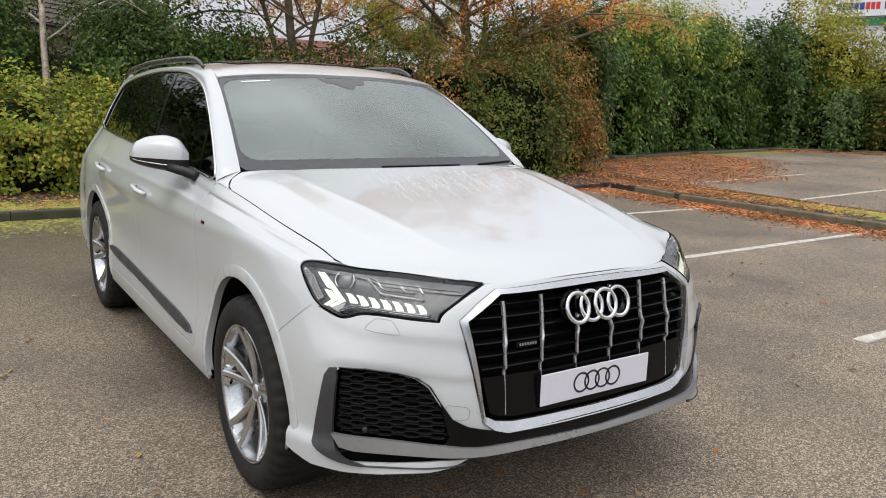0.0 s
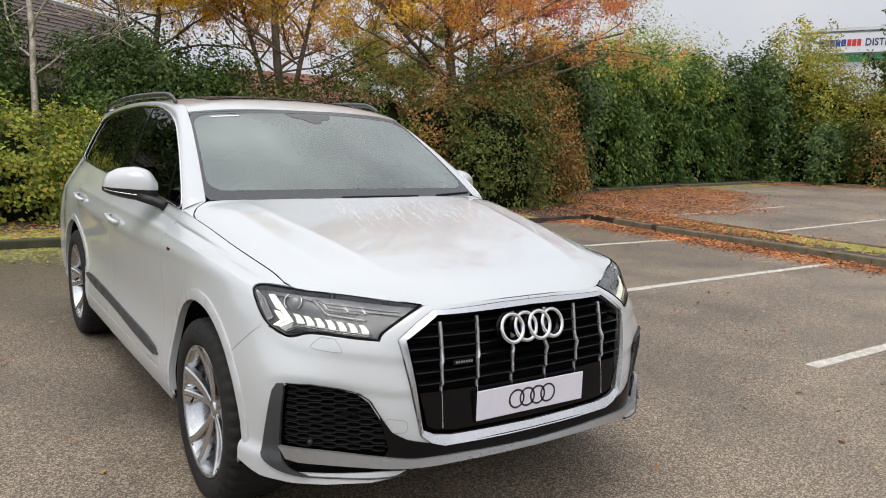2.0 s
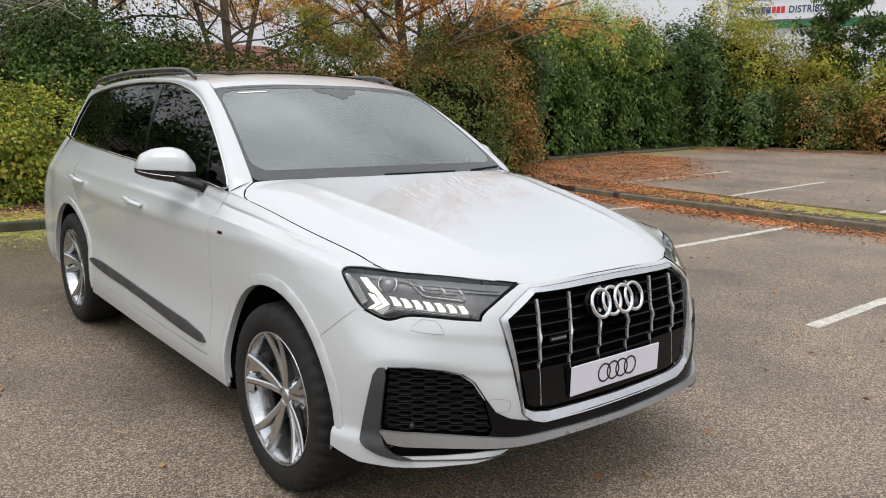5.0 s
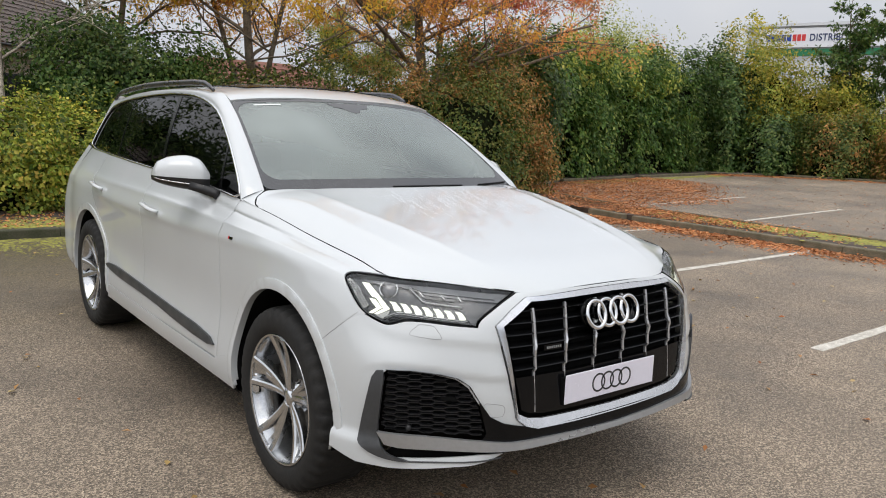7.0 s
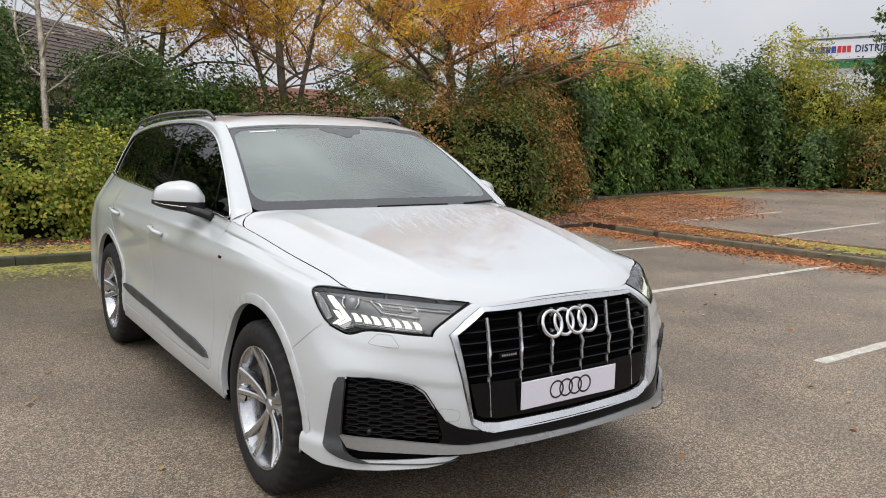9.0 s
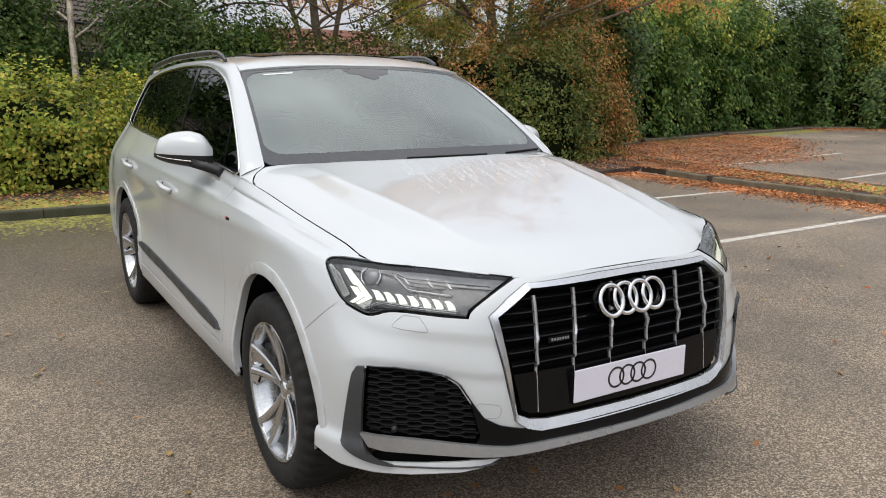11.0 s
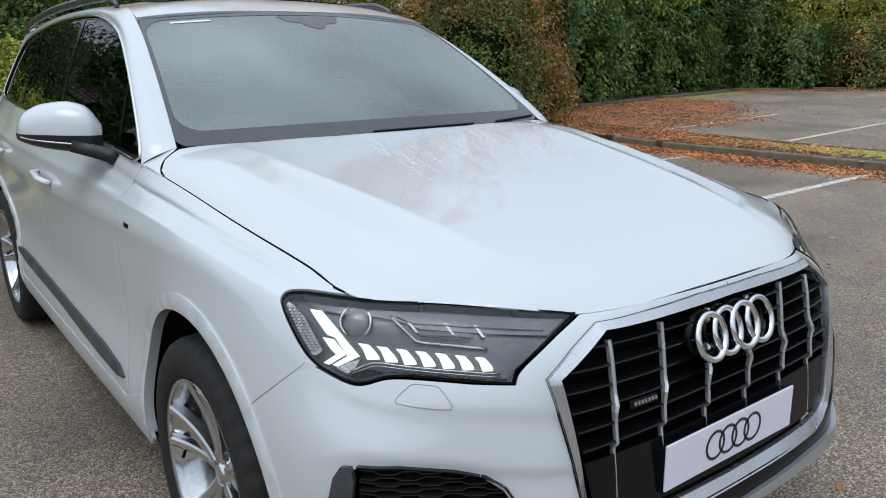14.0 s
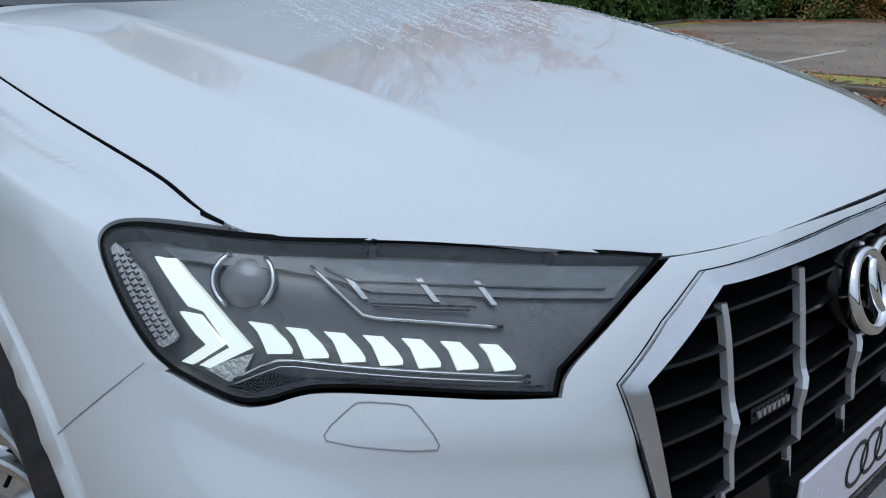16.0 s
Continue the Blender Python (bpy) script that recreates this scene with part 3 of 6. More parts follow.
rib = part("grid", merge(*ribs), BLACK_SATIN, intake, "black plastic lattice", smooth=False)
slot = part("slot", patch([(.03, .582), (.075, .579), (.082, .572), (.075, .566), (.03, .569), (.022, .576)], corner_s, lift=-.006, depth=.02), BLACK_MATT, intake)
p, n = corner_s(-.085, .462)
sens = bmesh.new()
bmesh.ops.create_cone(sens, cap_ends=True, segments=20, radius1=.011, radius2=.009, depth=.03, matrix=Matrix.Translation(p - n * .012) @ n.to_track_quat("Z", "Y").to_matrix().to_4x4())
sensor = part("parking_sensor", sens, BLACK_SATIN, intake)
left_intake = mirrored(intake, car)
for o in (rib, slot, sensor):
    mirrored(o, left_intake)

# grille
frame_bm = patch([(x, z) for x, z in FRAME_OUT] + [(-x, z) for x, z in FRAME_OUT[-2:0:-1]], front_s, holes=[[(x, z) for x, z in FRAME_IN] + [(-x, z) for x, z in FRAME_IN[-2:0:-1]]], step=.3, edge=.012, lift=.008, depth=.014, roll=0)
grille = part("grille", patch([(x, z) for x, z in FRAME_IN] + [(-x, z) for x, z in FRAME_IN[-2:0:-1]], front_s, step=.05, edge=.03, lift=-.05, depth=0), BLACK_MATT, car, "black grille with chrome bars")
def off_line(line, x, z):
    q = Vector((-abs(x), z))
    best = 9.0
    for a, b in zip(line, line[1:]):
        a, b = Vector(a), Vector(b)
        t = min(1, max(0, (q - a).dot(b - a) / (b - a).length_squared))
        best = min(best, (a.lerp(b, t) - q).length)
    return best


for v in frame_bm.verts:
    if off_line(FRAME_IN, v.co.x, v.co.z) < off_line(FRAME_OUT, v.co.x, v.co.z):
        v.co.y += .013 if v.co.z < .6 else .013 - .019 * min(1, (v.co.z - .6) / .22)
part("grille_frame", frame_bm, FRAME_SILVER, grille, "satin silver frame")
low = [(-.480, .643), (-.2, .634), (.2, .634), (.480, .643), (.455, .522), (.424, .507), (.352, .496), (0, .488), (-.352, .496), (-.424, .507), (-.455, .522)]
part("grille_lower_panel", patch(low, front_s, step=.04, edge=.02, lift=-.012, depth=.03), BLACK_GLOSS, grille, "plain black lower panel")
for k in range(6):
    z = .675 + k * .0405
    half = .508 - max(0, (z - .83) * 1.35) - max(0, (.83 - z) * .16)
    pts = [front_s(half * (j / 24 - 1) , z) for j in range(49)]
    run = [Vector((p.x, p.y + .022, p.z)) for p, n in pts]
    part("slat", sweep(run, [(-.022, .006), (.018, -.003), (.021, -.0055), (.019, -.0075), (-.020, .001)]), BLACK_GLOSS, grille, "thin black slat", smooth=False)
for x in (-.388, -.237, -.078, .078, .237, .388):
    top = .893 if abs(x) < .3 else .883
    run, tap = [], []
    for k in range(34):
        z = top - (top - .507) * k / 33
        p, n = front_s(x, z)
        kink = math.exp(-((z - .742) / .02) ** 2)
        run.append(p + n * (.007 * kink - .004 - (.012 if z < .66 else 0)) + Vector((math.copysign(.003, x) * kink + (math.copysign(.004, x) if z < .742 else 0), 0, 0)))
        tap.append((1.0 if z > .742 else .82) + .22 * kink)
    secs = [(-.0056, -.008), (.0056, -.008), (.0050, .001), (.0012, .006), (-.0050, .002)]
    part("grille_bar", sweep(run, secs, up=Vector((0, -1, 0)), taper=lambda f, tap=tap: tap[min(33, int(f * 33 + .5))]), BAR_SILVER, grille, "satin silver upright bar", smooth=False)
nb = patch([(-.345, .724), (-.262, .724), (-.262, .744), (-.345, .744)], front_s, lift=-.006, depth=.004)
note = part("grille_script", nb, BLACK_GLOSS, grille, "small dark badge with silver bars")
for k in range(7):
    x = -.335 + k * .0105
    part("bar", patch([(x, .730), (x + .006, .730), (x + .006, .738), (x, .738)], front_s, lift=-.002, depth=.003, edge=.01), SATIN_GREY, note)

# emblem and number plate
ring_y = front_s(0, .836)[0].y - .018
emblem = None
for k, cx in enumerate((-.0983, -.0328, .0328, .0983)):
    n = 48
    ring = [(cx + .0495 * math.cos(2 * math.pi * j / n), ring_y + (.003 if k % 2 else 0) + .016 * math.sin(2 * math.pi * j / n), .836 + .0495 * math.sin(2 * math.pi * j / n)) for j in range(n)]
    bm = sweep(ring, [(-.0078, -.014), (.0078, -.014), (.0082, .0), (.0066, .0052), (.0030, .0080), (-.0030, .0080), (-.0066, .0052), (-.0082, .0)], closed=True, up=Vector((0, -1, .32)))
    sleeve = sweep([(x, y + .016, z) for x, y, z in ring], [(-.0062, -.032), (.0062, -.032), (.0064, .0), (-.0064, .0)], closed=True, up=Vector((0, -1, .0)))
    if emblem is None:
        emblem = part("emblem", bm, CHROME, car, "chrome emblem of four linked rings")
    else:
        part("ring", bm, CHROME, emblem)
    part("ring_sleeve", sleeve, BLACK_GLOSS, emblem, "black sleeve behind the ring")
plate_y = -.914
plate = part("number_plate", block(-.26, plate_y, .512, .26, plate_y + .006, .624, .0025), PLATE_WHITE, car, "white show plate with four black rings", smooth=False)
for cx in (-.0765, -.0255, .0255, .0765):
    n = 40
    part("plate_ring", sweep([(cx + .034 * math.cos(2 * math.pi * j / n), plate_y - .0006, .568 + .034 * math.sin(2 * math.pi * j / n)) for j in range(n)], [(-.0035, -.0006), (.0035, -.0006), (.0035, .0006), (-.0035, .0006)], closed=True, up=Vector((0, -1, 0))), BLACK_SATIN, plate, "flat black printed ring")
part("plate_holder", block(-.262, plate_y + .007, .508, .262, plate_y + .03, .612), BLACK_MATT, plate, smooth=False)

# hood
rim = SIDE[:, -1][np.argsort(SIDE[:, -1][:, 1])]


def rim_x(y):
    return float(np.interp(y, rim[:, 1], rim[:, 0]))


def rim_z(y):
    return float(np.interp(y, rim[:, 1], rim[:, 2]))


hood_front = [(-x, NOSE_Y(x) + .004) for x in (.79, .775, .76, .74, .72, .70, .675, .65, .625, .60, .575, .55, .53, .51, .49, .47, .45, .437, .425, .40, .36, .324, .27, .2, .123, .06)]
hood_side = [(rim_x(y) + .0026, y) for y in [-.495 + .047 * k for k in range(20)]] + [(-.859, .440), (-.8535, .4857), (-.827, .5275), (-.7725, .5535)]
hood_back = [(-.54, .500), (-.26, .462)]
hood_line = [(0, NOSE_Y(0) + .004)] + hood_front[::-1] + hood_side + hood_back
hood_line = hood_line + [(0, .452)] + [(-x, y) for x, y in hood_line[:0:-1]]
hood = part("hood", patch(hood_line, hood_s, step=0.015, edge=0.010, depth=.008), PAINT_WHITE, car, "white hood with rain on it")

# front wings
lamp_rear = [corner_to_side(p - .003, z + (.003 if z > .96 else 0)) for p, z in eased(LAMP[25:] + LAMP[:5])]
shut = [(y, rim_z(y) - .0008) for _, y in hood_side[2:20]]
wing_line = ([corner_to_side(p, z - .0005) for p, z in seam[::-1]][:3] + lamp_rear + [(y, z) for y, z in shut] + [(.50, 1.131), (.60, 1.145), (.612, 1.12), (.629, .98), (.633, .8), (.633, .6), (.630, .42), (.626, .31), (.434, .31)]
             + arc(*FRONT_ARCH, R_ARCH, -9, 139.2, 30))


def stretch(z):
    """Spreads out the flat upper part of the wing, so that its mesh is fine there."""
    return z if z < .93 else .93 + (z - .93) * 3


def wing_s(y, w):
    return side_s(y, w if w < .93 else .93 + (w - .93) / 3)


wing_line = [(q[0], stretch(q[1])) for q in resample(wing_line, .010)]
wing = part("front_wing", patch(wing_line, wing_s, step=.010, edge=.012), PAINT_WHITE, car)
# doors, sill, quarter
belt = [(.607, 1.141), (.874, 1.161), (1.3, 1.178), (1.74, 1.194)]
front_door = part("front_door", patch([(.615, 1.12), (.632, .98), (.636, .8), (.636, .6), (.634, .42), (.634, .390), (1.787, .390), (1.788, .43), (1.785, .7), (1.775, .95), (1.755, 1.195)] + belt[::-1], side_s, step=.010, edge=.012), PAINT_WHITE, car)
rear_edge = arc(*REAR_ARCH, R_LIP + .03, 182, 118, 10)
rear_door = part("rear_door", patch([(1.758, 1.195), (1.778, .95), (1.788, .7), (1.791, .43), (1.790, .390), (2.46, .395)] + rear_edge + [(2.93, .98), (2.96, 1.1), (2.93, 1.222), (2.3, 1.208)], side_s, step=.013, edge=.013), PAINT_WHITE, car)
quarter = part("rear_quarter", patch([(2.937, 1.222), (2.967, 1.1), (2.937, .98)] + [(y + .006, z) for y, z in rear_edge[::-1]] + [(2.5, .34), (2.55, .34)] + arc(*REAR_ARCH, R_ARCH, 186, -10, 36) + [(3.60, .34), (3.66, .7), (3.64, 1.0), (3.56, 1.24), (3.2, 1.232)], side_s, step=.035, edge=.016), PAINT_WHITE, car)
sill = part("sill", patch([(.45, .292), (1.5, .292), (2.55, .300), (2.50, .392), (1.8, .387), (.66, .383), (.60, .41), (.445, .45)], side_s, step=.02, edge=.012, lift=.004), PAINT_WHITE, car)
trim = part("sill_trim", patch(chaikin([(.635, .432), (.74, .486), (1.35, .507), (2.0, .533), (2.45, .547), (2.58, .515), (2.27, .484), (1.63, .474), (1.02, .436)], 1), side_s, step=.03, edge=.015, lift=.014, depth=.016, roll=.004), GREY_TRIM, car, "dark grey plastic sill strip")
n_tail = int(26 * 11.15)
tail = part("tail", double(grid_bmesh(SIDE[n_tail:])), PAINT_WHITE, car)
for cx, cz in (FRONT_ARCH, REAR_ARCH):
    a0, a1 = (-9, 189) if cx < 1 else (-7, 188)
    ring = arc(cx, cz, R_LIP, a0, a1, 60) + arc(cx, cz, R_ARCH, a1, a0, 60)
    mirrored(part("arch_lip", patch(ring, side_s, step=.03, edge=.014, lift=.011, depth=.03, roll=.006), PAINT_WHITE, car, "raised white wheel arch lip"))
    bm = bmesh.new()
    for x0, x1, r0, r1 in ((-.965, -.60, R_ARCH + .005, R_ARCH + .005), (-.60, -.60, R_ARCH + .005, .02)):
        ends = []
        for x, r in ((x0, r0), (x1, r1)):
            ends.append([bm.verts.new((x, cx + r * math.cos(radians(t)), cz + r * math.sin(radians(t)))) for t in range(-9, 192, 5)])
        for i in range(len(ends[0]) - 1):
            bm.faces.new((ends[0][i], ends[0][i + 1], ends[1][i + 1], ends[1][i]))
    mirrored(part("wheel_well", bm, BLACK_MATT, car, "black wheel arch lining"))
for o in (wing, front_door, rear_door, quarter, sill, trim):
    mirrored(o)

# inner shell, so that no gap shows through
inner = SIDE.copy()
cen = np.array((0, 1.6, .7))
bm = bmesh.new()
vs = {}
n, m = inner.shape[:2]
for i in range(0, n, 3):
    for j in range(0, m, 3):
        p = Vector(inner[i, j])
        q = p + (Vector(cen) - p).normalized() * .030
        vs[i, j] = bm.verts.new((min(q.x, 0), q.y, q.z - .004))
for i in range(0, n - 3, 3):
    for j in range(0, m - 3, 3):
        if (i + 3, j + 3) in vs:
            f = (vs[i, j], vs[i + 3, j], vs[i + 3, j + 3], vs[i, j + 3])
            c = sum((v.co for v in f), Vector()) / 4
            if all((Vector((v.co.y, v.co.z)) - Vector(a)).length > R_ARCH + .01 for v in f for a in (FRONT_ARCH, REAR_ARCH)) and not (c.y < -.3 and c.x > -.95):
                bm.faces.new(f)
part("inner_body", double(bm), BLACK_MATT, car, "dark inner shell")
part("underbody", merge(block(-.62, -.55, .22, .62, 3.9, .5), block(-.93, .46, .26, .93, 2.54, .40)), BLACK_MATT, car, smooth=False)
part("crash_bar", block(-.55, -.80, .36, .55, -.35, .80), BLACK_MATT, car, smooth=False)
part("engine_bay", merge(block(-.74, -.45, .5, .74, .5, .93), block(-.62, -.62, .5, .62, -.3, .85)), BLACK_MATT, car, smooth=False)

# wheels
tyre_profile = [(-.115, .266), (-.128, .272), (-.138, .285), (-.143, .31), (-.142, .335), (-.136, .355), (-.124, .370), (-.105, .378), (-.05, .3815), (.05, .3815), (.105, .378), (.13, .365), (.14, .33), (.135, .28), (.115, .266)]
N = 160
tyre_bm = lathe(tyre_profile, N)
tyre_bm.verts.ensure_lookup_table()
for ring in (5, 6, 7, 8, 9):
    for k in range(N):
        v = tyre_bm.verts[ring * N + k]
        if ring in (5, 6, 7) and k % 4 == 0:
            v.co *= Vector((1, .968, .968))
        if ring in (8, 9) and k % 5 == 0:
            v.co *= Vector((1, .988, .988))
rim_bm = lathe([(-.128, .262), (-.134, .268), (-.128, .272), (-.11, .258), (-.09, .248), (.0, .238), (.10, .238)], 96)
disc_bm = lathe([(-.02, .02), (-.02, .17), (0, .17), (0, .02)], 48)


def spoke(a, r0, r1, w0, w1, d0, d1, bend):
    """One arm of a spoke, from the hub out to the rim."""
    run = []
    for k in range(9):
        t = k / 8
        r = r0 + (r1 - r0) * t
        ang = a + bend * math.sin(t * math.pi / 2)
        run.append((d0 + (d1 - d0) * t**2.2, r * math.cos(ang), r * math.sin(ang)))
    return sweep(run, [(-1, -1.2), (1, -1.2), (1, .25), (.55, .55), (-.55, .55), (-1, .25)], up=Vector((-1, 0, 0)), taper=lambda f: w0 + (w1 - w0) * f)


def wheel(sx, y):
    m = Matrix.Translation((sx * .843, y, .381)) @ (Matrix.Identity(4) if sx < 0 else Matrix.Rotation(math.pi, 4, "Z"))
    w = new("wheel", WHEEL["rim"])
    w.parent, w.matrix_local = car, m
    tagged(w, "silver five-spoke alloy wheel with black tyre")
    for name, key in (("tyre", "tyre"), ("brake_disc", "disc"), ("centre_cap", "cap"), ("valve", "valve")):
        o = new(name, WHEEL[key])
        o.parent = w
    for k in range(5):
        o = new("spoke", WHEEL["spoke"])
        o.parent, o.matrix_local = w, Matrix.Rotation(2 * math.pi * k / 5 + .25 + (1.0 if y > 1 else 0), 4, "X")
    for k in range(5):
        o = new("wheel_bolt", WHEEL["bolt"])
        a = 2 * math.pi * k / 5 + .6
        o.parent, o.matrix_local = w, Matrix.Translation((0, .056 * math.cos(a), .056 * math.sin(a)))


def mesh_of(bm, mat, smooth=True):
    me = bpy.data.meshes.new("wheel_piece")
    bm.to_mesh(me)
    bm.free()
    me.materials.append(mat)
    me.polygons.foreach_set("use_smooth", [smooth] * len(me.polygons))
    return me


arms = merge(spoke(.15, .040, .264, .013, .017, -.078, -.124, .03), spoke(-.20, .040, .264, .012, .015, -.078, -.122, -.05), spoke(-.03, .03, .20, .022, .016, -.070, -.084, 0), spoke(.02, .19, .262, .016, .044, -.080, -.104, 0))
WHEEL = {"rim": mesh_of(rim_bm, ALLOY), "tyre": mesh_of(tyre_bm, RUBBER_BLACK), "disc": mesh_of(disc_bm, BRAKE), "spoke": mesh_of(arms, ALLOY, False),
         "cap": mesh_of(lathe([(-.090, .0005), (-.090, .022), (-.086, .030), (-.074, .034), (-.066, .062), (-.03, .075)], 32), ALLOY),
         "bolt": mesh_of(lathe([(-.078, .0005), (-.078, .009), (-.06, .010)], 8), BRAKE, False),
         "valve": mesh_of(sweep([(-.10, .235, -.03), (-.115, .205, -.03)], oval(.005, .005, 6), up=Vector((0, 0, 1))), BLACK_MATT)}
for y in (0, 2.995):
    for sx in (-1, 1):
        wheel(sx, y)

# upper body
OUTER = [(.597, 1.141), (.667, 1.215), (.854, 1.339), (1.021, 1.432), (1.233, 1.531), (1.422, 1.584), (1.653, 1.622), (1.85, 1.638), (2.25, 1.645), (2.656, 1.632), (3.056, 1.609), (3.33, 1.578), (3.488, 1.545), (3.535, 1.458), (3.56, 1.336), (3.572, 1.243)]
INNER = [screen(-1, .0), screen(-1, .10), screen(-1, .37), screen(-1, .6), screen(-1, .85)] + [Vector((x, y, roof_z(x, y))) for x, y in ((-.640, 1.37), (-.628, 1.57), (-.62, 1.8), (-.62, 2.2), (-.62, 2.6), (-.62, 3.0), (-.615, 3.28))] + [Vector(q) for q in ((-.61, 3.52, 1.632), (-.63, 3.68, 1.52), (-.665, 3.75, 1.40), (-.70, 3.80, 1.26))]
at_out = spline(range(len(OUTER)), np.array([tuple(glass_s(y, z)[0]) for y, z in OUTER]))
at_in = spline(range(len(INNER)), np.array([tuple(v) for v in INNER]))
strip = []
for k in range(15 * 6 + 1):
    a, b = Vector(at_out(k / 6)), Vector(at_in(k / 6))
    out = Vector(((a.x + b.x) / 2, -.25 if k < 24 else 0, ((a.z + b.z) / 2 - 1.15))).normalized()
    strip.append([a.lerp(b, t) + out * (.016 * 4 * t * (1 - t)) for t in [j / 8 for j in range(9)]])
pillar = part("roof_side", grid_bmesh(strip), PAINT_WHITE, car, "white pillar and roof edge")
mirrored(pillar)
# foot of the pillar, between hood, wing and screen
foot = []
low_at = spline(range(4), np.array([(-.8635, .425, rim_z(.425)), (-.868, .50, rim_z(.50)), (-.872, .56, rim_z(.56)), tuple(at_out(0))]))
corner_at = spline(range(4), np.array([(-.8615, .430), (-.856, .4875), (-.829, .530), (-.775, .5565)]))
for k in range(19):
    f = k / 6
    a = Vector(low_at(f))
    cx, cy = corner_at(f)
    b = Vector((cx, cy, hood_z(cx, cy) - .001)).lerp(Vector(at_in(0)), max(0, f - 2) ** 2)
    foot.append([a.lerp(b, t) + Vector((-.4, -.3, .8)) * (.003 * 4 * t * (1 - t)) for t in (0, .2, .4, .6, .8, 1)])
mirrored(part("pillar_foot", grid_bmesh(foot), PAINT_WHITE, car))
roof_front = [(0.655 * a, 1.172 + 0.08 * a * a) for a in [k / 10 - 1 for k in range(21)]]
roof_line = roof_front + [(.640, 1.37), (.628, 1.57), (.62, 1.8), (.62, 3.0), (.615, 3.28), (.61, 3.52), (.3, 3.62), (-.3, 3.62), (-.61, 3.52), (-.615, 3.28), (-.62, 3.0), (-.62, 1.8), (-.628, 1.57), (-.640, 1.37)]
roof = part("roof", patch(roof_line, roof_s, step=.06, edge=.03, depth=.02), PAINT_WHITE, car)
part("sunroof", patch([(-.46, 1.50), (.46, 1.50), (.475, 1.62), (.475, 2.75), (-.475, 2.75), (-.475, 1.62)], roof_s, step=.08, edge=.04, lift=.006, depth=.008), BLACK_GLOSS, roof, "dark glass sunroof")
part("rear_screen", grid_bmesh([[Vector((x * k, y, z)) for k in (-1, -.5, 0, .5, 1)] for x, y, z in ((.61, 3.56, 1.62), (.63, 3.70, 1.51), (.665, 3.77, 1.40), (.70, 3.82, 1.25))]), DARK_GLASS, car, "dark rear window")
rail_pts = [(-.652 + .012 * math.sin(t * math.pi), 1.50 + 1.95 * t, roof_z(.65, 1.50 + 1.95 * t) + .012 + .030 * min(1, 5 * math.sin(t * math.pi)) ** .7) for t in [k / 30 for k in range(31)]]
rail = part("roof_rail", sweep(rail_pts, oval(.016, .019, 10), taper=lambda f: .55 + .45 * min(1, 8 * min(f, 1 - f))), RAIL_GREY, car, "satin grey roof rail")
mirrored(rail)

# glass
PANES = [("quarter_light", [(.63, 1.160), (.675, 1.208), (.854, 1.328), (.945, 1.378), (.85, 1.176)], DOOR_GLASS),
         ("door_window", [(.875, 1.177), (.970, 1.386), (1.021, 1.420), (1.233, 1.518), (1.422, 1.571), (1.653, 1.609), (1.85, 1.625), (1.955, 1.628), (1.73, 1.25), (1.70, 1.204), (1.3, 1.190)], DOOR_GLASS),
         ("door_window", [(1.745, 1.210), (2.02, 1.629), (2.25, 1.632), (2.656, 1.619), (2.915, 1.604), (2.69, 1.240), (2.65, 1.228), (2.3, 1.221)], DARK_GLASS),
         ("quarter_light", [(2.70, 1.234), (2.937, 1.602), (3.056, 1.596), (3.33, 1.565), (3.472, 1.535), (3.518, 1.458), (3.542, 1.336), (3.552, 1.258), (2.77, 1.236)], DARK_GLASS)]
surround = part("window_surround", patch([tuple(q) for q in OUTER] + [(2.768, 1.222), (2.317, 1.211), (1.804, 1.198), (1.3, 1.182), (.874, 1.165)], glass_s, holes=[p for _, p, _ in PANES], step=.05, edge=.02, lift=-.003, depth=.012), BLACK_GLOSS, car, "gloss black window surround")
mirrored(surround)
for name, line, m in PANES:
    o = part(name, patch(line, glass_s, step=.06, edge=.03, lift=-.006, depth=0, roll=0), m, car, "dark tinted window")
    o.visible_shadow = False
    mirrored(o).visible_shadow = False
loop = chaikin(OUTER + [(2.768, 1.222), (2.317, 1.211), (1.804, 1.198), (1.3, 1.182), (.874, 1.165)], 1)
loop = resample([tuple(q) for q in loop], .03)
ends = [glass_s(*q) for q in loop]
mirrored(part("window_trim", sweep([p + n * .003 for p, n in ends], [(-.006, -.004), (.006, -.004), (.004, .004), (-.004, .004)], closed=True, up=[n for _, n in ends]), CHROME, car, "thin chrome window trim"))


def rounded(a0, b0, a1, b1, ra, rb):
    out = []
    for ca, cb, s in ((a1 - ra, b0 + rb, -90), (a1 - ra, b1 - rb, 0), (a0 + ra, b1 - rb, 90), (a0 + ra, b0 + rb, 180)):
        out += [(ca + ra * math.cos(radians(s + 15 * k)), cb + rb * math.sin(radians(s + 15 * k))) for k in range(7)]
    return out


screen_line = rounded(-1, 0, 1, 1, .05, .06)
ws = part("windscreen", patch(screen_line, screen_s, step=.08, edge=.05, depth=0, roll=0), SCREEN_GLASS, car, "windscreen mirroring the sky, part of it as pale colour")
ws.visible_shadow = False
part("screen_border", patch(screen_line, screen_s, holes=[rounded(-.980, .085, .980, .968, .11, .13)], step=.08, edge=.04, lift=.0015, depth=0, roll=0), SCREEN_INK, ws, "black printed screen border")
part("sensor_housing", patch([(-.22, .957), (-.17, .90), (-.10, .885), (-.06, .85), (.0, .82), (.05, .84), (.07, .875), (.16, .895), (.20, .957)], screen_s, step=.06, edge=.04, lift=.0015, depth=0, roll=0), SCREEN_INK, ws, "black mirror and sensor housing")
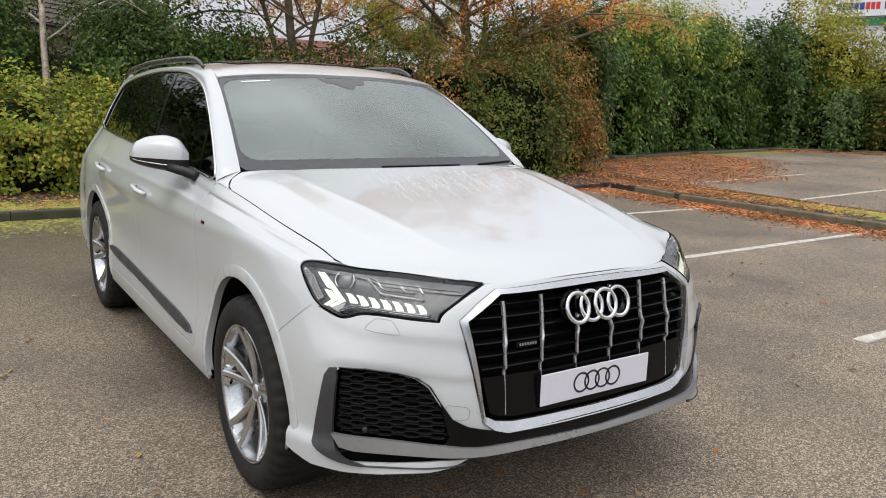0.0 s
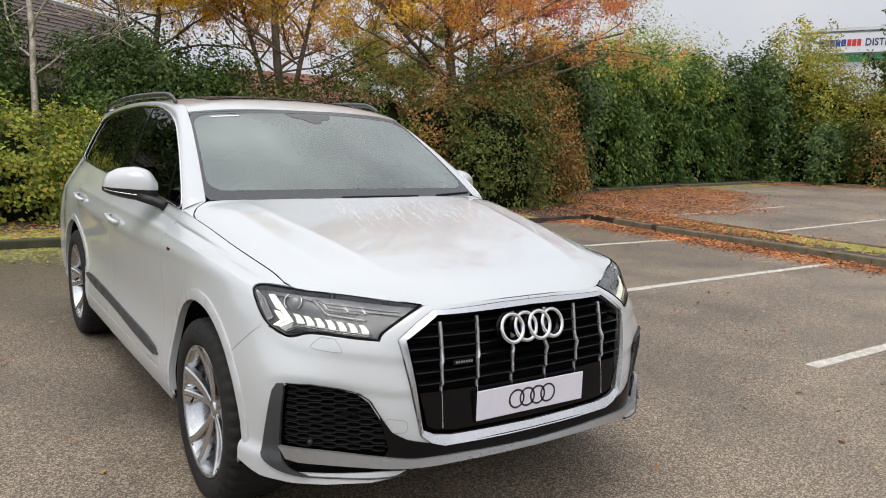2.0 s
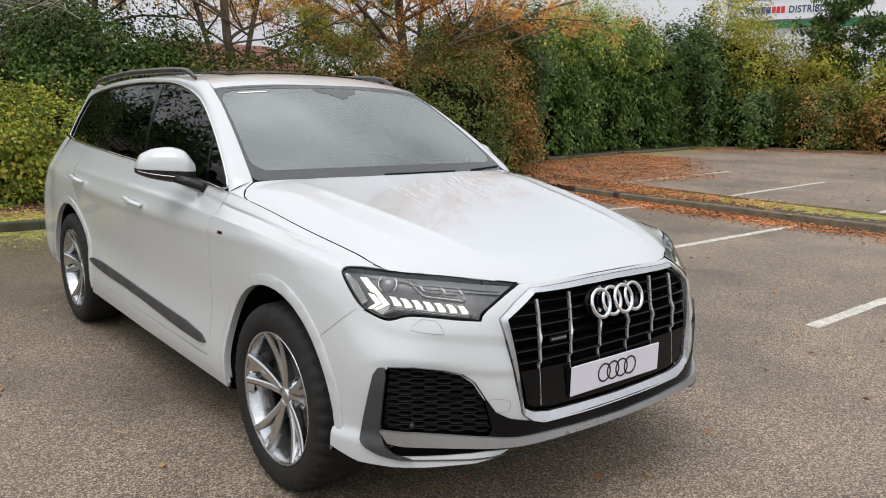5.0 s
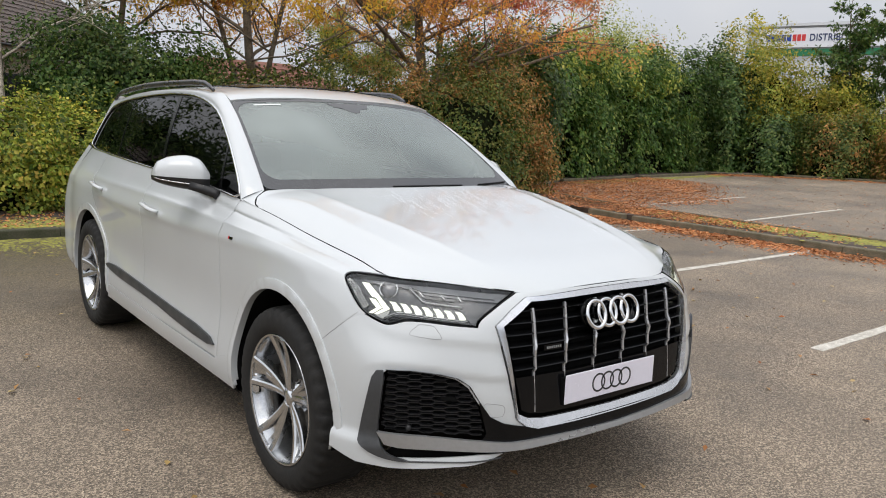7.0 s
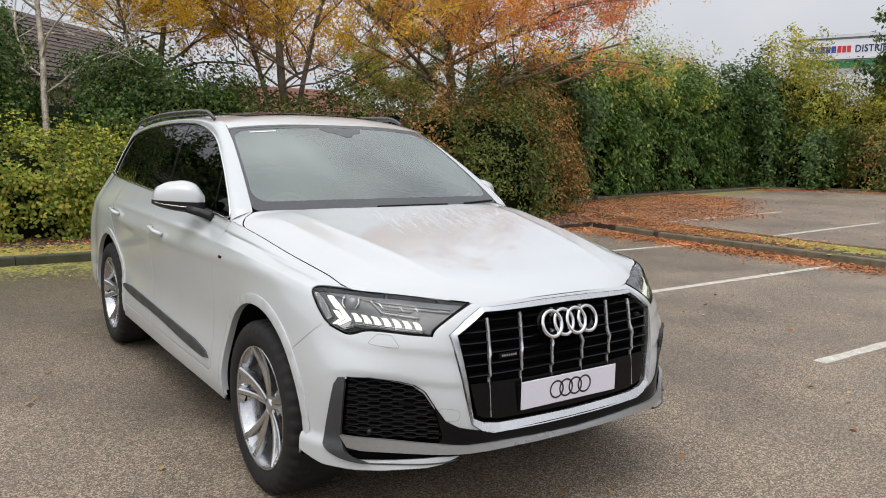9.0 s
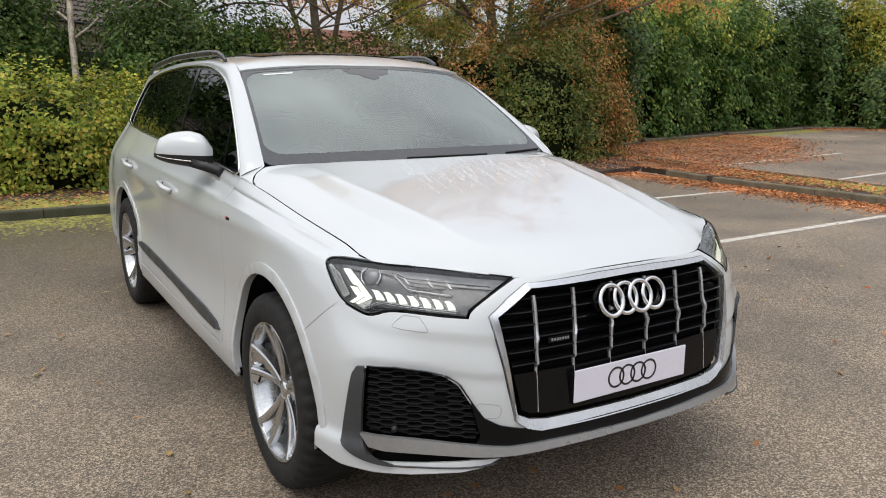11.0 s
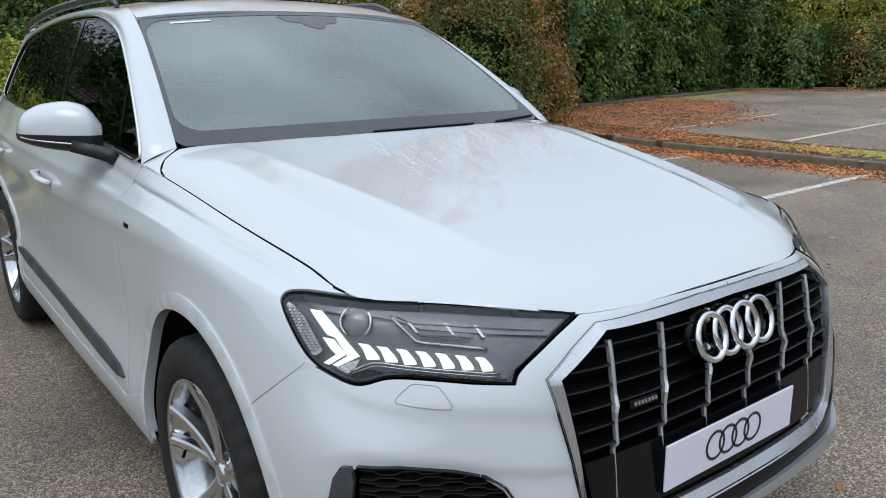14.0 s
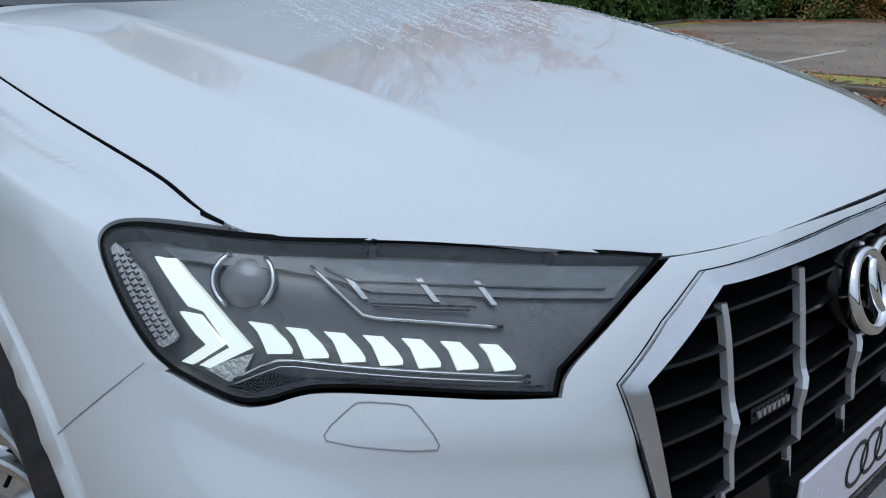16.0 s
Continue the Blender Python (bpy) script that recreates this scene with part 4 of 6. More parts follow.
part("sticker", patch([(-.84, .925), (-.62, .925), (-.62, .940), (-.84, .940)], screen_s, step=.05, edge=.03, lift=.002, depth=0, roll=0), WHITE_FILM, ws, "thin white strip at the top of the screen")
for a0, a1, b0, b1 in ((-.15, .45, .004, .004), (.62, .965, .006, .03)):
    pts = [screen_s(a0 + (a1 - a0) * k / 10, b0 + (b1 - b0) * k / 10) for k in range(11)]
    part("wiper", sweep([p + n * .006 for p, n in pts], [(-.003, -.004), (.003, -.004), (.002, .004), (-.002, .004)], up=[n for _, n in pts]), BLACK_SATIN, car, "black wiper blade")
part("cowl", grid_bmesh([[Vector((x, .46 + .13 * (x / .8) ** 2 + d, 1.155 + z)) for x in [k / 10 * .76 - .76 for k in range(21)]] for d, z in ((-.03, -.02), (.0, .004), (.03, .02))]), BLACK_SATIN, car, "black plastic cowl")

# cabin
cabin = part("cabin", merge(block(-.84, .50, .45, .84, 3.6, .62), block(-.80, .55, .6, .80, .95, 1.08, .06), block(-.80, 2.95, .6, .80, 3.5, 1.15, .05)), INTERIOR, car, "dark cabin seen through the glass")
for sx in (-.38, .38):
    part("seat", merge(block(sx - .25, 1.25, .6, sx + .25, 1.80, .85, .06), block(sx - .25, 1.66, .8, sx + .25, 1.84, 1.34, .06), block(sx - .13, 1.70, 1.36, sx + .13, 1.80, 1.54, .04)), INTERIOR, cabin, "black leather seat")
part("bench", merge(block(-.68, 2.1, .6, .68, 2.6, .84, .06), block(-.68, 2.5, .8, .68, 2.68, 1.34, .06)), INTERIOR, cabin, "black rear bench")
n = 40
wheel_m = Matrix.Translation((-.37, 1.02, 1.06)) @ Matrix.Rotation(radians(65), 4, "X")
part("steering_wheel", sweep([wheel_m @ Vector((.185 * math.cos(2 * math.pi * k / n), .185 * math.sin(2 * math.pi * k / n), 0)) for k in range(n)], oval(.015, .015, 8), closed=True, up=wheel_m.to_3x3() @ Vector((0, 0, 1))), INTERIOR, cabin, "black steering wheel")

# mirrors
MT = spline((0, .12, .3, .55, .8, .94, 1), (1.245, 1.294, 1.318, 1.319, 1.300, 1.270, 1.232))
MD = spline((0, .12, .3, .6, .85, .95, 1), (.045, .075, .09, .085, .07, .05, .012))
cap, shell = [], []
for k in range(25):
    t = k / 24
    cx, cy = -.900 - .235 * t, .93 + .14 * t
    zs, zt, zb, dp = 1.212 + .010 * t, MT(t), 1.140 + .040 * t + .02 * t ** 6, MD(t)
    fw = Vector((-.25, -.97, 0))
    cap.append([Vector((cx, cy, zs)) + fw * (dp * math.cos(radians(a))) + Vector((0, 0, max(.002, zt - zs) * math.sin(radians(a)) ** .66 if 0 < a < 180 else 0)) for a in range(0, 181, 12)])
    shell.append([Vector((cx, cy, zs)) + fw * (dp * .97 * math.cos(radians(a))) - Vector((0, 0, max(.002, zs - zb) * math.sin(radians(a)) ** .7 if 0 < a < 180 else 0)) for a in range(0, 181, 12)])
door_mirror = part("door_mirror", grid_bmesh(cap), PAINT_WHITE, car, "white door mirror with black underside")
ch = [door_mirror,
      part("mirror_base", grid_bmesh(shell), BLACK_SATIN, door_mirror, "black lower shell"),
      part("mirror_arm", sweep([(-.985, .935, 1.185), (-.93, .90, 1.165), (-.885, .875, 1.148), (-.868, .86, 1.135)], [(-.045, -.022), (.045, -.022), (.045, .018), (-.045, .018)]), BLACK_SATIN, door_mirror),
      part("mirror_strip", sweep([shell[k][2] + Vector((0, -.002, .006)) for k in range(2, 24)], oval(.003, .003, 6)), CHROME, door_mirror, "fine bright strip")]
other = mirrored(ch[0])
other.location = (-.04, .0, -.012)
for o in ch[1:]:
    mirrored(o, other)

# handles and badge
for y0, y1, z0, z1 in ((1.47, 1.72, .984, 1.004), (2.62, 2.90, 1.006, 1.026)):
    run = []
    for k in range(13):
        t = k / 12
        p, nn = side_s(y0 + (y1 - y0) * t, z0 + (z1 - z0) * t)
        run.append(p + nn * (.004 + .034 * min(1, 4 * min(t, 1 - t)) ** .6))
    h = part("door_handle", sweep(run, oval(.010, .014, 10), up=Vector((-1, 0, 0))), PAINT_WHITE, car, "white door handle")
    mirrored(h)
bd = part("side_badge", patch([(.474, .974), (.507, .974), (.507, .985), (.474, .985)], side_s, lift=.003, depth=.004, edge=.02), BLACK_GLOSS, car, "small red and dark badge")
rb = part("red_bar", patch([(.510, .974), (.521, .974), (.518, .987), (.510, .987)], side_s, lift=.003, depth=.004, edge=.02), RED_BADGE, bd)
ob = mirrored(bd)
mirrored(rb, ob)


# headlights
def shrink(poly, d):
    out = []
    p = [Vector(q) for q in poly]
    area = sum(p[i - 1].cross(p[i]) if False else p[i - 1].x * p[i].y - p[i].x * p[i - 1].y for i in range(len(p)))
    s = 1 if area > 0 else -1
    for i in range(len(p)):
        e0, e1 = (p[i] - p[i - 1]).normalized(), (p[(i + 1) % len(p)] - p[i]).normalized()
        n0, n1 = Vector((-e0.y, e0.x)) * s, Vector((-e1.y, e1.x)) * s
        k = (n0 + n1).normalized()
        out.append(p[i] + k * (d / max(.5, k.dot(n0))))
    return [tuple(q) for q in out]


def laid(name, line, m, lift, parent, label="", depth=.006, step=.02, edge=.008):
    return part(name, patch(line, corner_s, step=step, edge=edge, lift=lift, depth=depth, roll=.0005), m, parent, label)


def wire(name, line, m, lift, w, parent, label=""):
    pts = [corner_s(*q) for q in resample(line, .012, closed=False)]
    return part(name, sweep([p + n * lift for p, n in pts], [(-w, -.004), (w, -.004), (w * .6, .003), (-w * .6, .003)], up=[n for _, n in pts]), m, parent, label)


headlight = part("headlight", patch(LAMP_RIM, corner_s, step=.03, edge=.010, lift=-.022, depth=0), LAMP_GREY, car, "clear headlight with lit white running lights")
ARM = [(-.300, .962), (-.272, .963), (-.230, .924), (-.183, .878), (-.228, .855), (-.240, .857), (-.207, .877), (-.231, .905), (-.236, .911), (-.254, .915)]
HOOK = [(-.263, .909), (-.241, .907), (-.213, .879), (-.247, .857), (-.260, .859), (-.232, .878), (-.244, .888)]
SIDE_REFLECTOR = [(-.355, .960), (-.350, .966), (-.336, .962), (-.308, .944), (-.262, .885), (-.265, .879), (-.277, .872), (-.283, .874), (-.318, .915)]


def sunk(line):
    """The outline of a piece that lies behind the cover."""
    return [(p + .003, z - .005) for p, z in line]


bits = [
    part("seal", patch(LAMP_RIM, corner_s, holes=[shrink(LAMP_RIM, .0034)], step=.02, edge=.008, lift=.001, depth=.004), BLACK_MATT, headlight, "black seal"),
    part("bowl", patch(LAMP_RIM, corner_s, holes=[shrink(LAMP_RIM, .0032)], step=.02, edge=.008, lift=-.003, depth=.020), LAMP_GREY, headlight, "dark grey inner rim"),
    laid("upper_bezel", [(-.29, .968), (-.2, .967), (-.055, .956), (.09, .944), (.232, .934), (.200, .908), (.06, .917), (-.055, .926), (-.10, .942), (-.15, .952), (-.27, .958)], LAMP_MID, -.014, headlight, "grey upper bezel", depth=.004),
    laid("side_reflector", sunk(SIDE_REFLECTOR), REFLECTOR, -.007, headlight, "patterned side reflector"),
    laid("running_light_arm", sunk(ARM), LED, -.014, headlight, "lit white light bar", depth=.012),
    laid("running_light_hook", sunk(HOOK), LED, -.013, headlight, "lit white light bar", depth=.012),
    laid("light_foot", [(-.232, .849), (-.196, .862), (-.178, .868), (-.192, .842), (-.205, .838)], REFLECTOR, -.016, headlight, "bright facet below the light bar", depth=.004),
    wire("lower_line", [(-.196, .842), (-.165, .858), (-.150, .863), (-.13, .864), (.108, .845)], SATIN_CHROME, -.010, .0022, headlight, "fine silver line"),
    wire("lower_line", [(-.200, .836), (-.160, .853), (-.146, .858), (-.13, .8585), (.108, .8395)], SATIN_CHROME, -.010, .0014, headlight, "fine silver line"),
    wire("upper_line", [(-.120, .953), (-.064, .905), (-.05, .902), (.08, .889)], SATIN_CHROME, -.012, .0024, headlight, "fine silver line"),
    laid("lower_cover", [(-.205, .834), (-.16, .850), (.10, .836), (.122, .836), (.122, .833), (.057, .840), (-.06, .849), (-.11, .849), (-.14, .841), (-.175, .831)], BLACK_GLOSS, -.012, headlight, "black lower edge", depth=.004),
    laid("lamp_module", [(-.088, .944), (-.069, .938), (.037, .930), (.053, .910), (-.058, .917)], LAMP_GREY, -.018, headlight, "inner lamp module", depth=.014),
    wire("module_edge", [(-.106, .951), (-.072, .937), (.02, .929), (.19, .916)], LAMP_MID, -.013, .0012, headlight),
    wire("module_edge", [(-.055, .914), (.0, .909), (.045, .906)], LAMP_MID, -.013, .0010, headlight),
]
for x0 in (-.085, -.012, .048):
    bits.append(laid("module_lens", [(x0, .935 - x0 * .08), (x0 + .006, .935 - x0 * .08), (x0 + .026, .913 - x0 * .08), (x0 + .020, .913 - x0 * .08)], SATIN_GREY, -.012, headlight, "bright edge of an inner lens", depth=.006))
for k in range(15):
    for j in range(3):
        t = (k + .5 * (j % 2)) / 15
        mid_c = Vector((-.343 + .066 * t + .0085 * (j - 1) + .006, .952 - .078 * t + .004 * (j - 1)))
        run = [mid_c + Vector((dx, dz)) for dx, dz in ((-.004, .0022), (.0, -.0006), (.004, .0022))]
        pts = [corner_s(*q) for q in run]
        bits.append(part("chevron", sweep([p - n * .0058 for p, n in pts], [(-.0006, -.002), (.0006, -.002), (.0004, .0008), (-.0004, .0008)], up=[n for _, n in pts]), BLACK_SATIN, headlight, smooth=False))
pc, pn = corner_s(-.19, .938)
dome = bmesh.new()
bmesh.ops.create_uvsphere(dome, u_segments=28, v_segments=14, radius=.027, matrix=Matrix.Translation(pc - pn * .024) @ pn.to_track_quat("Z", "Y").to_matrix().to_4x4() @ Matrix.Diagonal((1, 1, .45, 1)))
bits.append(part("projector", dome, LAMP_LENS_DARK, headlight, "round dark projector lens"))
for a0, a1 in ((120, 240), (-50, 50)):
    pts = [corner_s(-.19 + .033 * math.cos(radians(a0 + (a1 - a0) * k / 10)), .940 + .030 * math.sin(radians(a0 + (a1 - a0) * k / 10))) for k in range(11)]
    bits.append(part("projector_ring", sweep([p - n * .014 for p, n in pts], [(-.0035, -.004), (.0035, -.004), (.0022, .004), (-.0022, .004)], up=[n for _, n in pts]), SATIN_CHROME, headlight, "silver bracket"))
for k in range(7):
    dx, dz, w = .0398 * k, -.0038 * k, 1 - .03 * k
    bits.append(laid("running_light_block", [(-.183 + (x * w) + dx, .899 + z * w + dz) for x, z in ((0, 0), (.023, -.002), (.039, -.016), (.046, -.025), (.046, -.029), (.021, -.030), (.016, -.020), (.010, -.009))], LED, -.013, headlight, "lit white light block", depth=.014))
cover = part("lens", patch(shrink(LAMP_RIM, .0033), corner_s, step=.02, edge=.012, lift=.0, depth=0, roll=0), LENS, headlight, "clear lamp cover")
cover.visible_shadow = False
bits.append(cover)
twin = mirrored(headlight)
for o in bits:
    mirrored(o, twin).visible_shadow = o.visible_shadow


# dark joints round the hood and beside the bumper
run = [Vector((rim_x(y) + .0013, y, rim_z(y) + .0004)) for y in [-.488 + .0295 * k for k in range(31)]]
run += [Vector((cx, cy, hood_z(cx, cy) - .0005)) for cx, cy in [corner_at(k / 5) for k in range(1, 14)]]
sec = [(-.0008, -.005), (.0008, -.005), (.0008, .0005), (-.0008, .0005)]
mirrored(part("hood_seal", sweep(run, sec), BLACK_MATT, car, "black joint beside the hood", smooth=False))
run = [Vector((x, NOSE_Y(abs(x)) + .0012, NOSE_Z(abs(x)) - .0012)) for x in [k * .43 / 16 for k in range(-16, 17)]]
part("hood_seal", sweep(run, [(-.0018, -.004), (.0018, -.004), (.0018, .001), (-.0018, .001)]), BLACK_MATT, car, "black joint in front of the hood", smooth=False)
edge_line = [(x * 1.004, .69 + (z - .69) * 1.008) for x, z in FRAME_OUT[:9]]
loop = resample([(-x, z) for x, z in edge_line[:0:-1]] + edge_line, .015, closed=False)
pts = [front_s(q[0], q[1]) for q in loop]
part("frame_joint", sweep([p + n * .0006 for p, n in pts], [(-.0006, -.004), (.0006, -.004), (.0006, .0004), (-.0006, .0004)], up=[n for _, n in pts]), BLACK_MATT, grille, "black joint round the frame", smooth=False)
pts = [corner_s(*q) for q in resample(seam, .015, closed=False)]
mirrored(part("bumper_joint", sweep([p + n * .0003 for p, n in pts], [(-.0005, -.003), (.0005, -.003), (.0005, .0003), (-.0005, .0003)], up=[n for _, n in pts]), SEAM_GREY, car, "fine joint between wing and bumper", smooth=False))


# rain standing on the hood
def beads(n, seed):
    r = random.Random(seed)
    verts, faces = [], []
    for _ in range(n):
        if r.random() < .72:
            streak = r.randrange(84)
            q = random.Random(streak)
            x0 = q.uniform(-.30, .80)
            y0, ln = q.uniform(-.40 if x0 > .35 else -.05, .38), q.uniform(.10, .42)
            t = r.random()
            x, y = x0 + .10 * t * (1 if x0 > .3 else .4) + r.gauss(0, .004), y0 + ln * (t - .4)
        else:
            x = r.uniform(-.35, .80)
            y = r.uniform(-.45 if x > .45 else -.05, .44)
        if abs(x) > HOOD_EDGE(y) - .02 or y > .43 + .05 * abs(x):
            continue
        s = r.uniform(.0009, .0026)
        c, nrm = hood_s(x, y)
        a = nrm.cross(Vector((1, 0, 0))).normalized()
        b = nrm.cross(a)
        base = len(verts)
        for k in range(7):
            w = 2 * math.pi * k / 7
            verts.append(c + a * (s * 1.3 * math.cos(w)) + b * (s * math.sin(w)) + nrm * .0002)
        verts.append(c + nrm * (s * .55))
        faces += [(base + k, base + (k + 1) % 7, base + 7) for k in range(7)]
    bm = bmesh.new()
    vs = [bm.verts.new(v) for v in verts]
    for f in faces:
        bm.faces.new([vs[i] for i in f])
    bmesh.ops.recalc_face_normals(bm, faces=bm.faces)
    return bm


drops = part("rain", beads(8000, 4), RAIN_GLINT, hood, "rain beads and streaks", kind="stuff")
drops.visible_shadow = False

# ---- surroundings: materials ----
def leafy(name, colors, rough=0.45, glow=0.4):
    """Leaves: each one takes its own shade; some light comes through them."""
    m = bpy.data.materials.new(name)
    m.use_nodes = True
    nd, lk = m.node_tree.nodes, m.node_tree.links
    b = nd["Principled BSDF"]
    geo = nd.new("ShaderNodeNewGeometry")
    ramp = nd.new("ShaderNodeValToRGB")
    ramp.color_ramp.interpolation = "LINEAR"
    el = ramp.color_ramp.elements
    while len(el) < len(colors):
        el.new(0.5)
    for k, c in enumerate(colors):
        el[k].position = k / (len(colors) - 1)
        el[k].color = (min(.85, c[0] * 1.22), min(.85, c[1] * 1.18), c[2] * .88, 1)
    lk.new(geo.outputs["Random Per Island"], ramp.inputs[0])
    noise_t = nd.new("ShaderNodeTexNoise")
    noise_t.inputs["Scale"].default_value, noise_t.inputs["Detail"].default_value = 0.9, 3
    co = nd.new("ShaderNodeTexCoord")
    lk.new(co.outputs["Object"], noise_t.inputs["Vector"])
    rg = nd.new("ShaderNodeMapRange")
    rg.inputs["From Min"].default_value, rg.inputs["From Max"].default_value, rg.inputs["To Min"].default_value, rg.inputs["To Max"].default_value = 0.3, 0.7, 0.65, 1.3
    lk.new(noise_t.outputs[0], rg.inputs[0])
    hs = nd.new("ShaderNodeHueSaturation")
    lk.new(ramp.outputs[0], hs.inputs["Color"])
    lk.new(rg.outputs[0], hs.inputs["Value"])
    lk.new(hs.outputs[0], b.inputs["Base Color"])
    b.inputs["Roughness"].default_value = rough
    b.inputs["Specular IOR Level"].default_value = 0.25
    tl = nd.new("ShaderNodeBsdfTranslucent")
    lk.new(hs.outputs[0], tl.inputs[0])
    mx = nd.new("ShaderNodeMixShader")
    mx.inputs[0].default_value = glow
    lk.new(b.outputs[0], mx.inputs[1])
    lk.new(tl.outputs[0], mx.inputs[2])
    lk.new(mx.outputs[0], nd["Material Output"].inputs[0])
    return m


def asphalt_mat():
    m = bpy.data.materials.new("worn_asphalt")
    m.use_nodes = True
    nd, lk = m.node_tree.nodes, m.node_tree.links
    b = nd["Principled BSDF"]
    co = nd.new("ShaderNodeTexCoord")

    def tex(kind, scale, detail=3):
        t = nd.new(kind)
        t.inputs["Scale"].default_value = scale
        if kind == "ShaderNodeTexNoise":
            t.inputs["Detail"].default_value = detail
        lk.new(co.outputs["Object"], t.inputs["Vector"])
        return t
    stones, grit, patchy, large = tex("ShaderNodeTexVoronoi", 150), tex("ShaderNodeTexNoise", 150, 4), tex("ShaderNodeTexNoise", 1.1, 6), tex("ShaderNodeTexNoise", 0.22, 3)
    sepc = nd.new("ShaderNodeSeparateColor")
    lk.new(stones.outputs["Color"], sepc.inputs[0])
    ramp = nd.new("ShaderNodeValToRGB")
    e = ramp.color_ramp.elements
    e[0].position, e[0].color = 0.0, (0.014, 0.012, 0.010, 1)
    e[1].position, e[1].color = 1.0, (0.56, 0.45, 0.33, 1)
    k = e.new(0.5)
    k.color = (0.135, 0.105, 0.075, 1)
    lk.new(sepc.outputs[0], ramp.inputs[0])
    ramp2 = nd.new("ShaderNodeValToRGB")
    e = ramp2.color_ramp.elements
    e[0].position, e[0].color = 0.30, (0.045, 0.039, 0.033, 1)
    e[1].position, e[1].color = 0.70, (0.405, 0.315, 0.22, 1)
    lk.new(grit.outputs[0], ramp2.inputs[0])
    mix = nd.new("ShaderNodeMix")
    mix.data_type = "RGBA"
    mix.inputs[0].default_value = 0.33
    lk.new(ramp.outputs[0], mix.inputs[6])
    lk.new(ramp2.outputs[0], mix.inputs[7])
    sm = nd.new("ShaderNodeMath")
    sm.operation = "ADD"
    lk.new(patchy.outputs[0], sm.inputs[0])
    lk.new(large.outputs[0], sm.inputs[1])
    rg = nd.new("ShaderNodeMapRange")
    rg.inputs["From Min"].default_value, rg.inputs["From Max"].default_value, rg.inputs["To Min"].default_value, rg.inputs["To Max"].default_value = 0.74, 1.26, 0.60, 1.36
    lk.new(sm.outputs[0], rg.inputs[0])
    hs = nd.new("ShaderNodeHueSaturation")
    lk.new(mix.outputs[2], hs.inputs["Color"])
    lk.new(rg.outputs[0], hs.inputs["Value"])
    place = nd.new("ShaderNodeSeparateXYZ")
    lk.new(co.outputs["Object"], place.inputs[0])
    near_kerb = nd.new("ShaderNodeMapRange")
    near_kerb.inputs["From Min"].default_value, near_kerb.inputs["From Max"].default_value = 2.2, 7.3
    near_kerb.inputs["To Min"].default_value, near_kerb.inputs["To Max"].default_value = 0.0, 1.25
    lk.new(place.outputs[1], near_kerb.inputs[0])
    past = nd.new("ShaderNodeMapRange")
    past.inputs["From Min"].default_value, past.inputs["From Max"].default_value = 3.0, 8.5
    past.inputs["To Min"].default_value, past.inputs["To Max"].default_value = 1.0, 0.0
    lk.new(place.outputs[0], past.inputs[0])
    stain = nd.new("ShaderNodeMath")
    stain.operation = "MULTIPLY"
    lk.new(near_kerb.outputs[0], stain.inputs[0])
    lk.new(past.outputs[0], stain.inputs[1])
    spots = nd.new("ShaderNodeMath")
    spots.operation, spots.use_clamp = "MULTIPLY", True
    lk.new(stain.outputs[0], spots.inputs[0])
    lk.new(rg.outputs[0], spots.inputs[1])
    damp = nd.new("ShaderNodeMix")
    damp.data_type, damp.blend_type = "RGBA", "MULTIPLY"
    damp.inputs[7].default_value = (0.42, 0.42, 0.27, 1)
    lk.new(spots.outputs[0], damp.inputs[0])
    lk.new(hs.outputs[0], damp.inputs[6])
    lk.new(damp.outputs[2], b.inputs["Base Color"])
    r2 = nd.new("ShaderNodeMapRange")
    r2.inputs["From Min"].default_value, r2.inputs["From Max"].default_value, r2.inputs["To Min"].default_value, r2.inputs["To Max"].default_value = 0.3, 0.7, 0.5, 0.8
    lk.new(patchy.outputs[0], r2.inputs[0])
    lk.new(r2.outputs[0], b.inputs["Roughness"])
    bp = nd.new("ShaderNodeBump")
    bp.inputs["Strength"].default_value, bp.inputs["Distance"].default_value = 0.8, 0.006
    lk.new(stones.outputs["Distance"], bp.inputs["Height"])
    bp2 = nd.new("ShaderNodeBump")
    bp2.inputs["Strength"].default_value, bp2.inputs["Distance"].default_value = 0.4, 0.004
    lk.new(grit.outputs[0], bp2.inputs["Height"])
    lk.new(bp.outputs[0], bp2.inputs["Normal"])
    lk.new(bp2.outputs[0], b.inputs["Normal"])
    return m


ASPHALT = asphalt_mat()
LINE = mat("worn_line_paint", (0.68, 0.65, 0.58), 0.7, vary=0.1, scale=9, fine=90, tint=(0.32, 0.29, 0.24), bump=0.5, bump_scale=90)
# darker copy of the kerb concrete: moss, plus the shade on its face
KERB_SHADED = mat("shaded_mossy_kerb_concrete", (0.075, 0.068, 0.048), 0.85, vary=0.2, scale=5, fine=70, tint=(0.04, 0.045, 0.02), bump=0.6, bump_scale=60)
KERBSTONE = mat("kerb_concrete", (0.185, 0.145, 0.098), 0.85, vary=0.2, scale=5, fine=70, tint=(0.09, 0.085, 0.05), bump=0.6, bump_scale=60)
SOIL = mat("leaf_mould", (0.075, 0.05, 0.035), 0.9, vary=0.3, scale=3, fine=40, tint=(0.03, 0.022, 0.016), bump=1.0, bump_scale=25)
MOSS = mat("yellow_moss", (0.31, 0.30, 0.045), 0.95, vary=0.25, scale=5, fine=35, tint=(0.14, 0.13, 0.04), bump=1.0, bump_scale=45)
BARK = mat("grey_brown_bark", (0.20, 0.16, 0.115), 0.9, vary=0.3, scale=8, fine=50, bump=1.0, bump_scale=30)
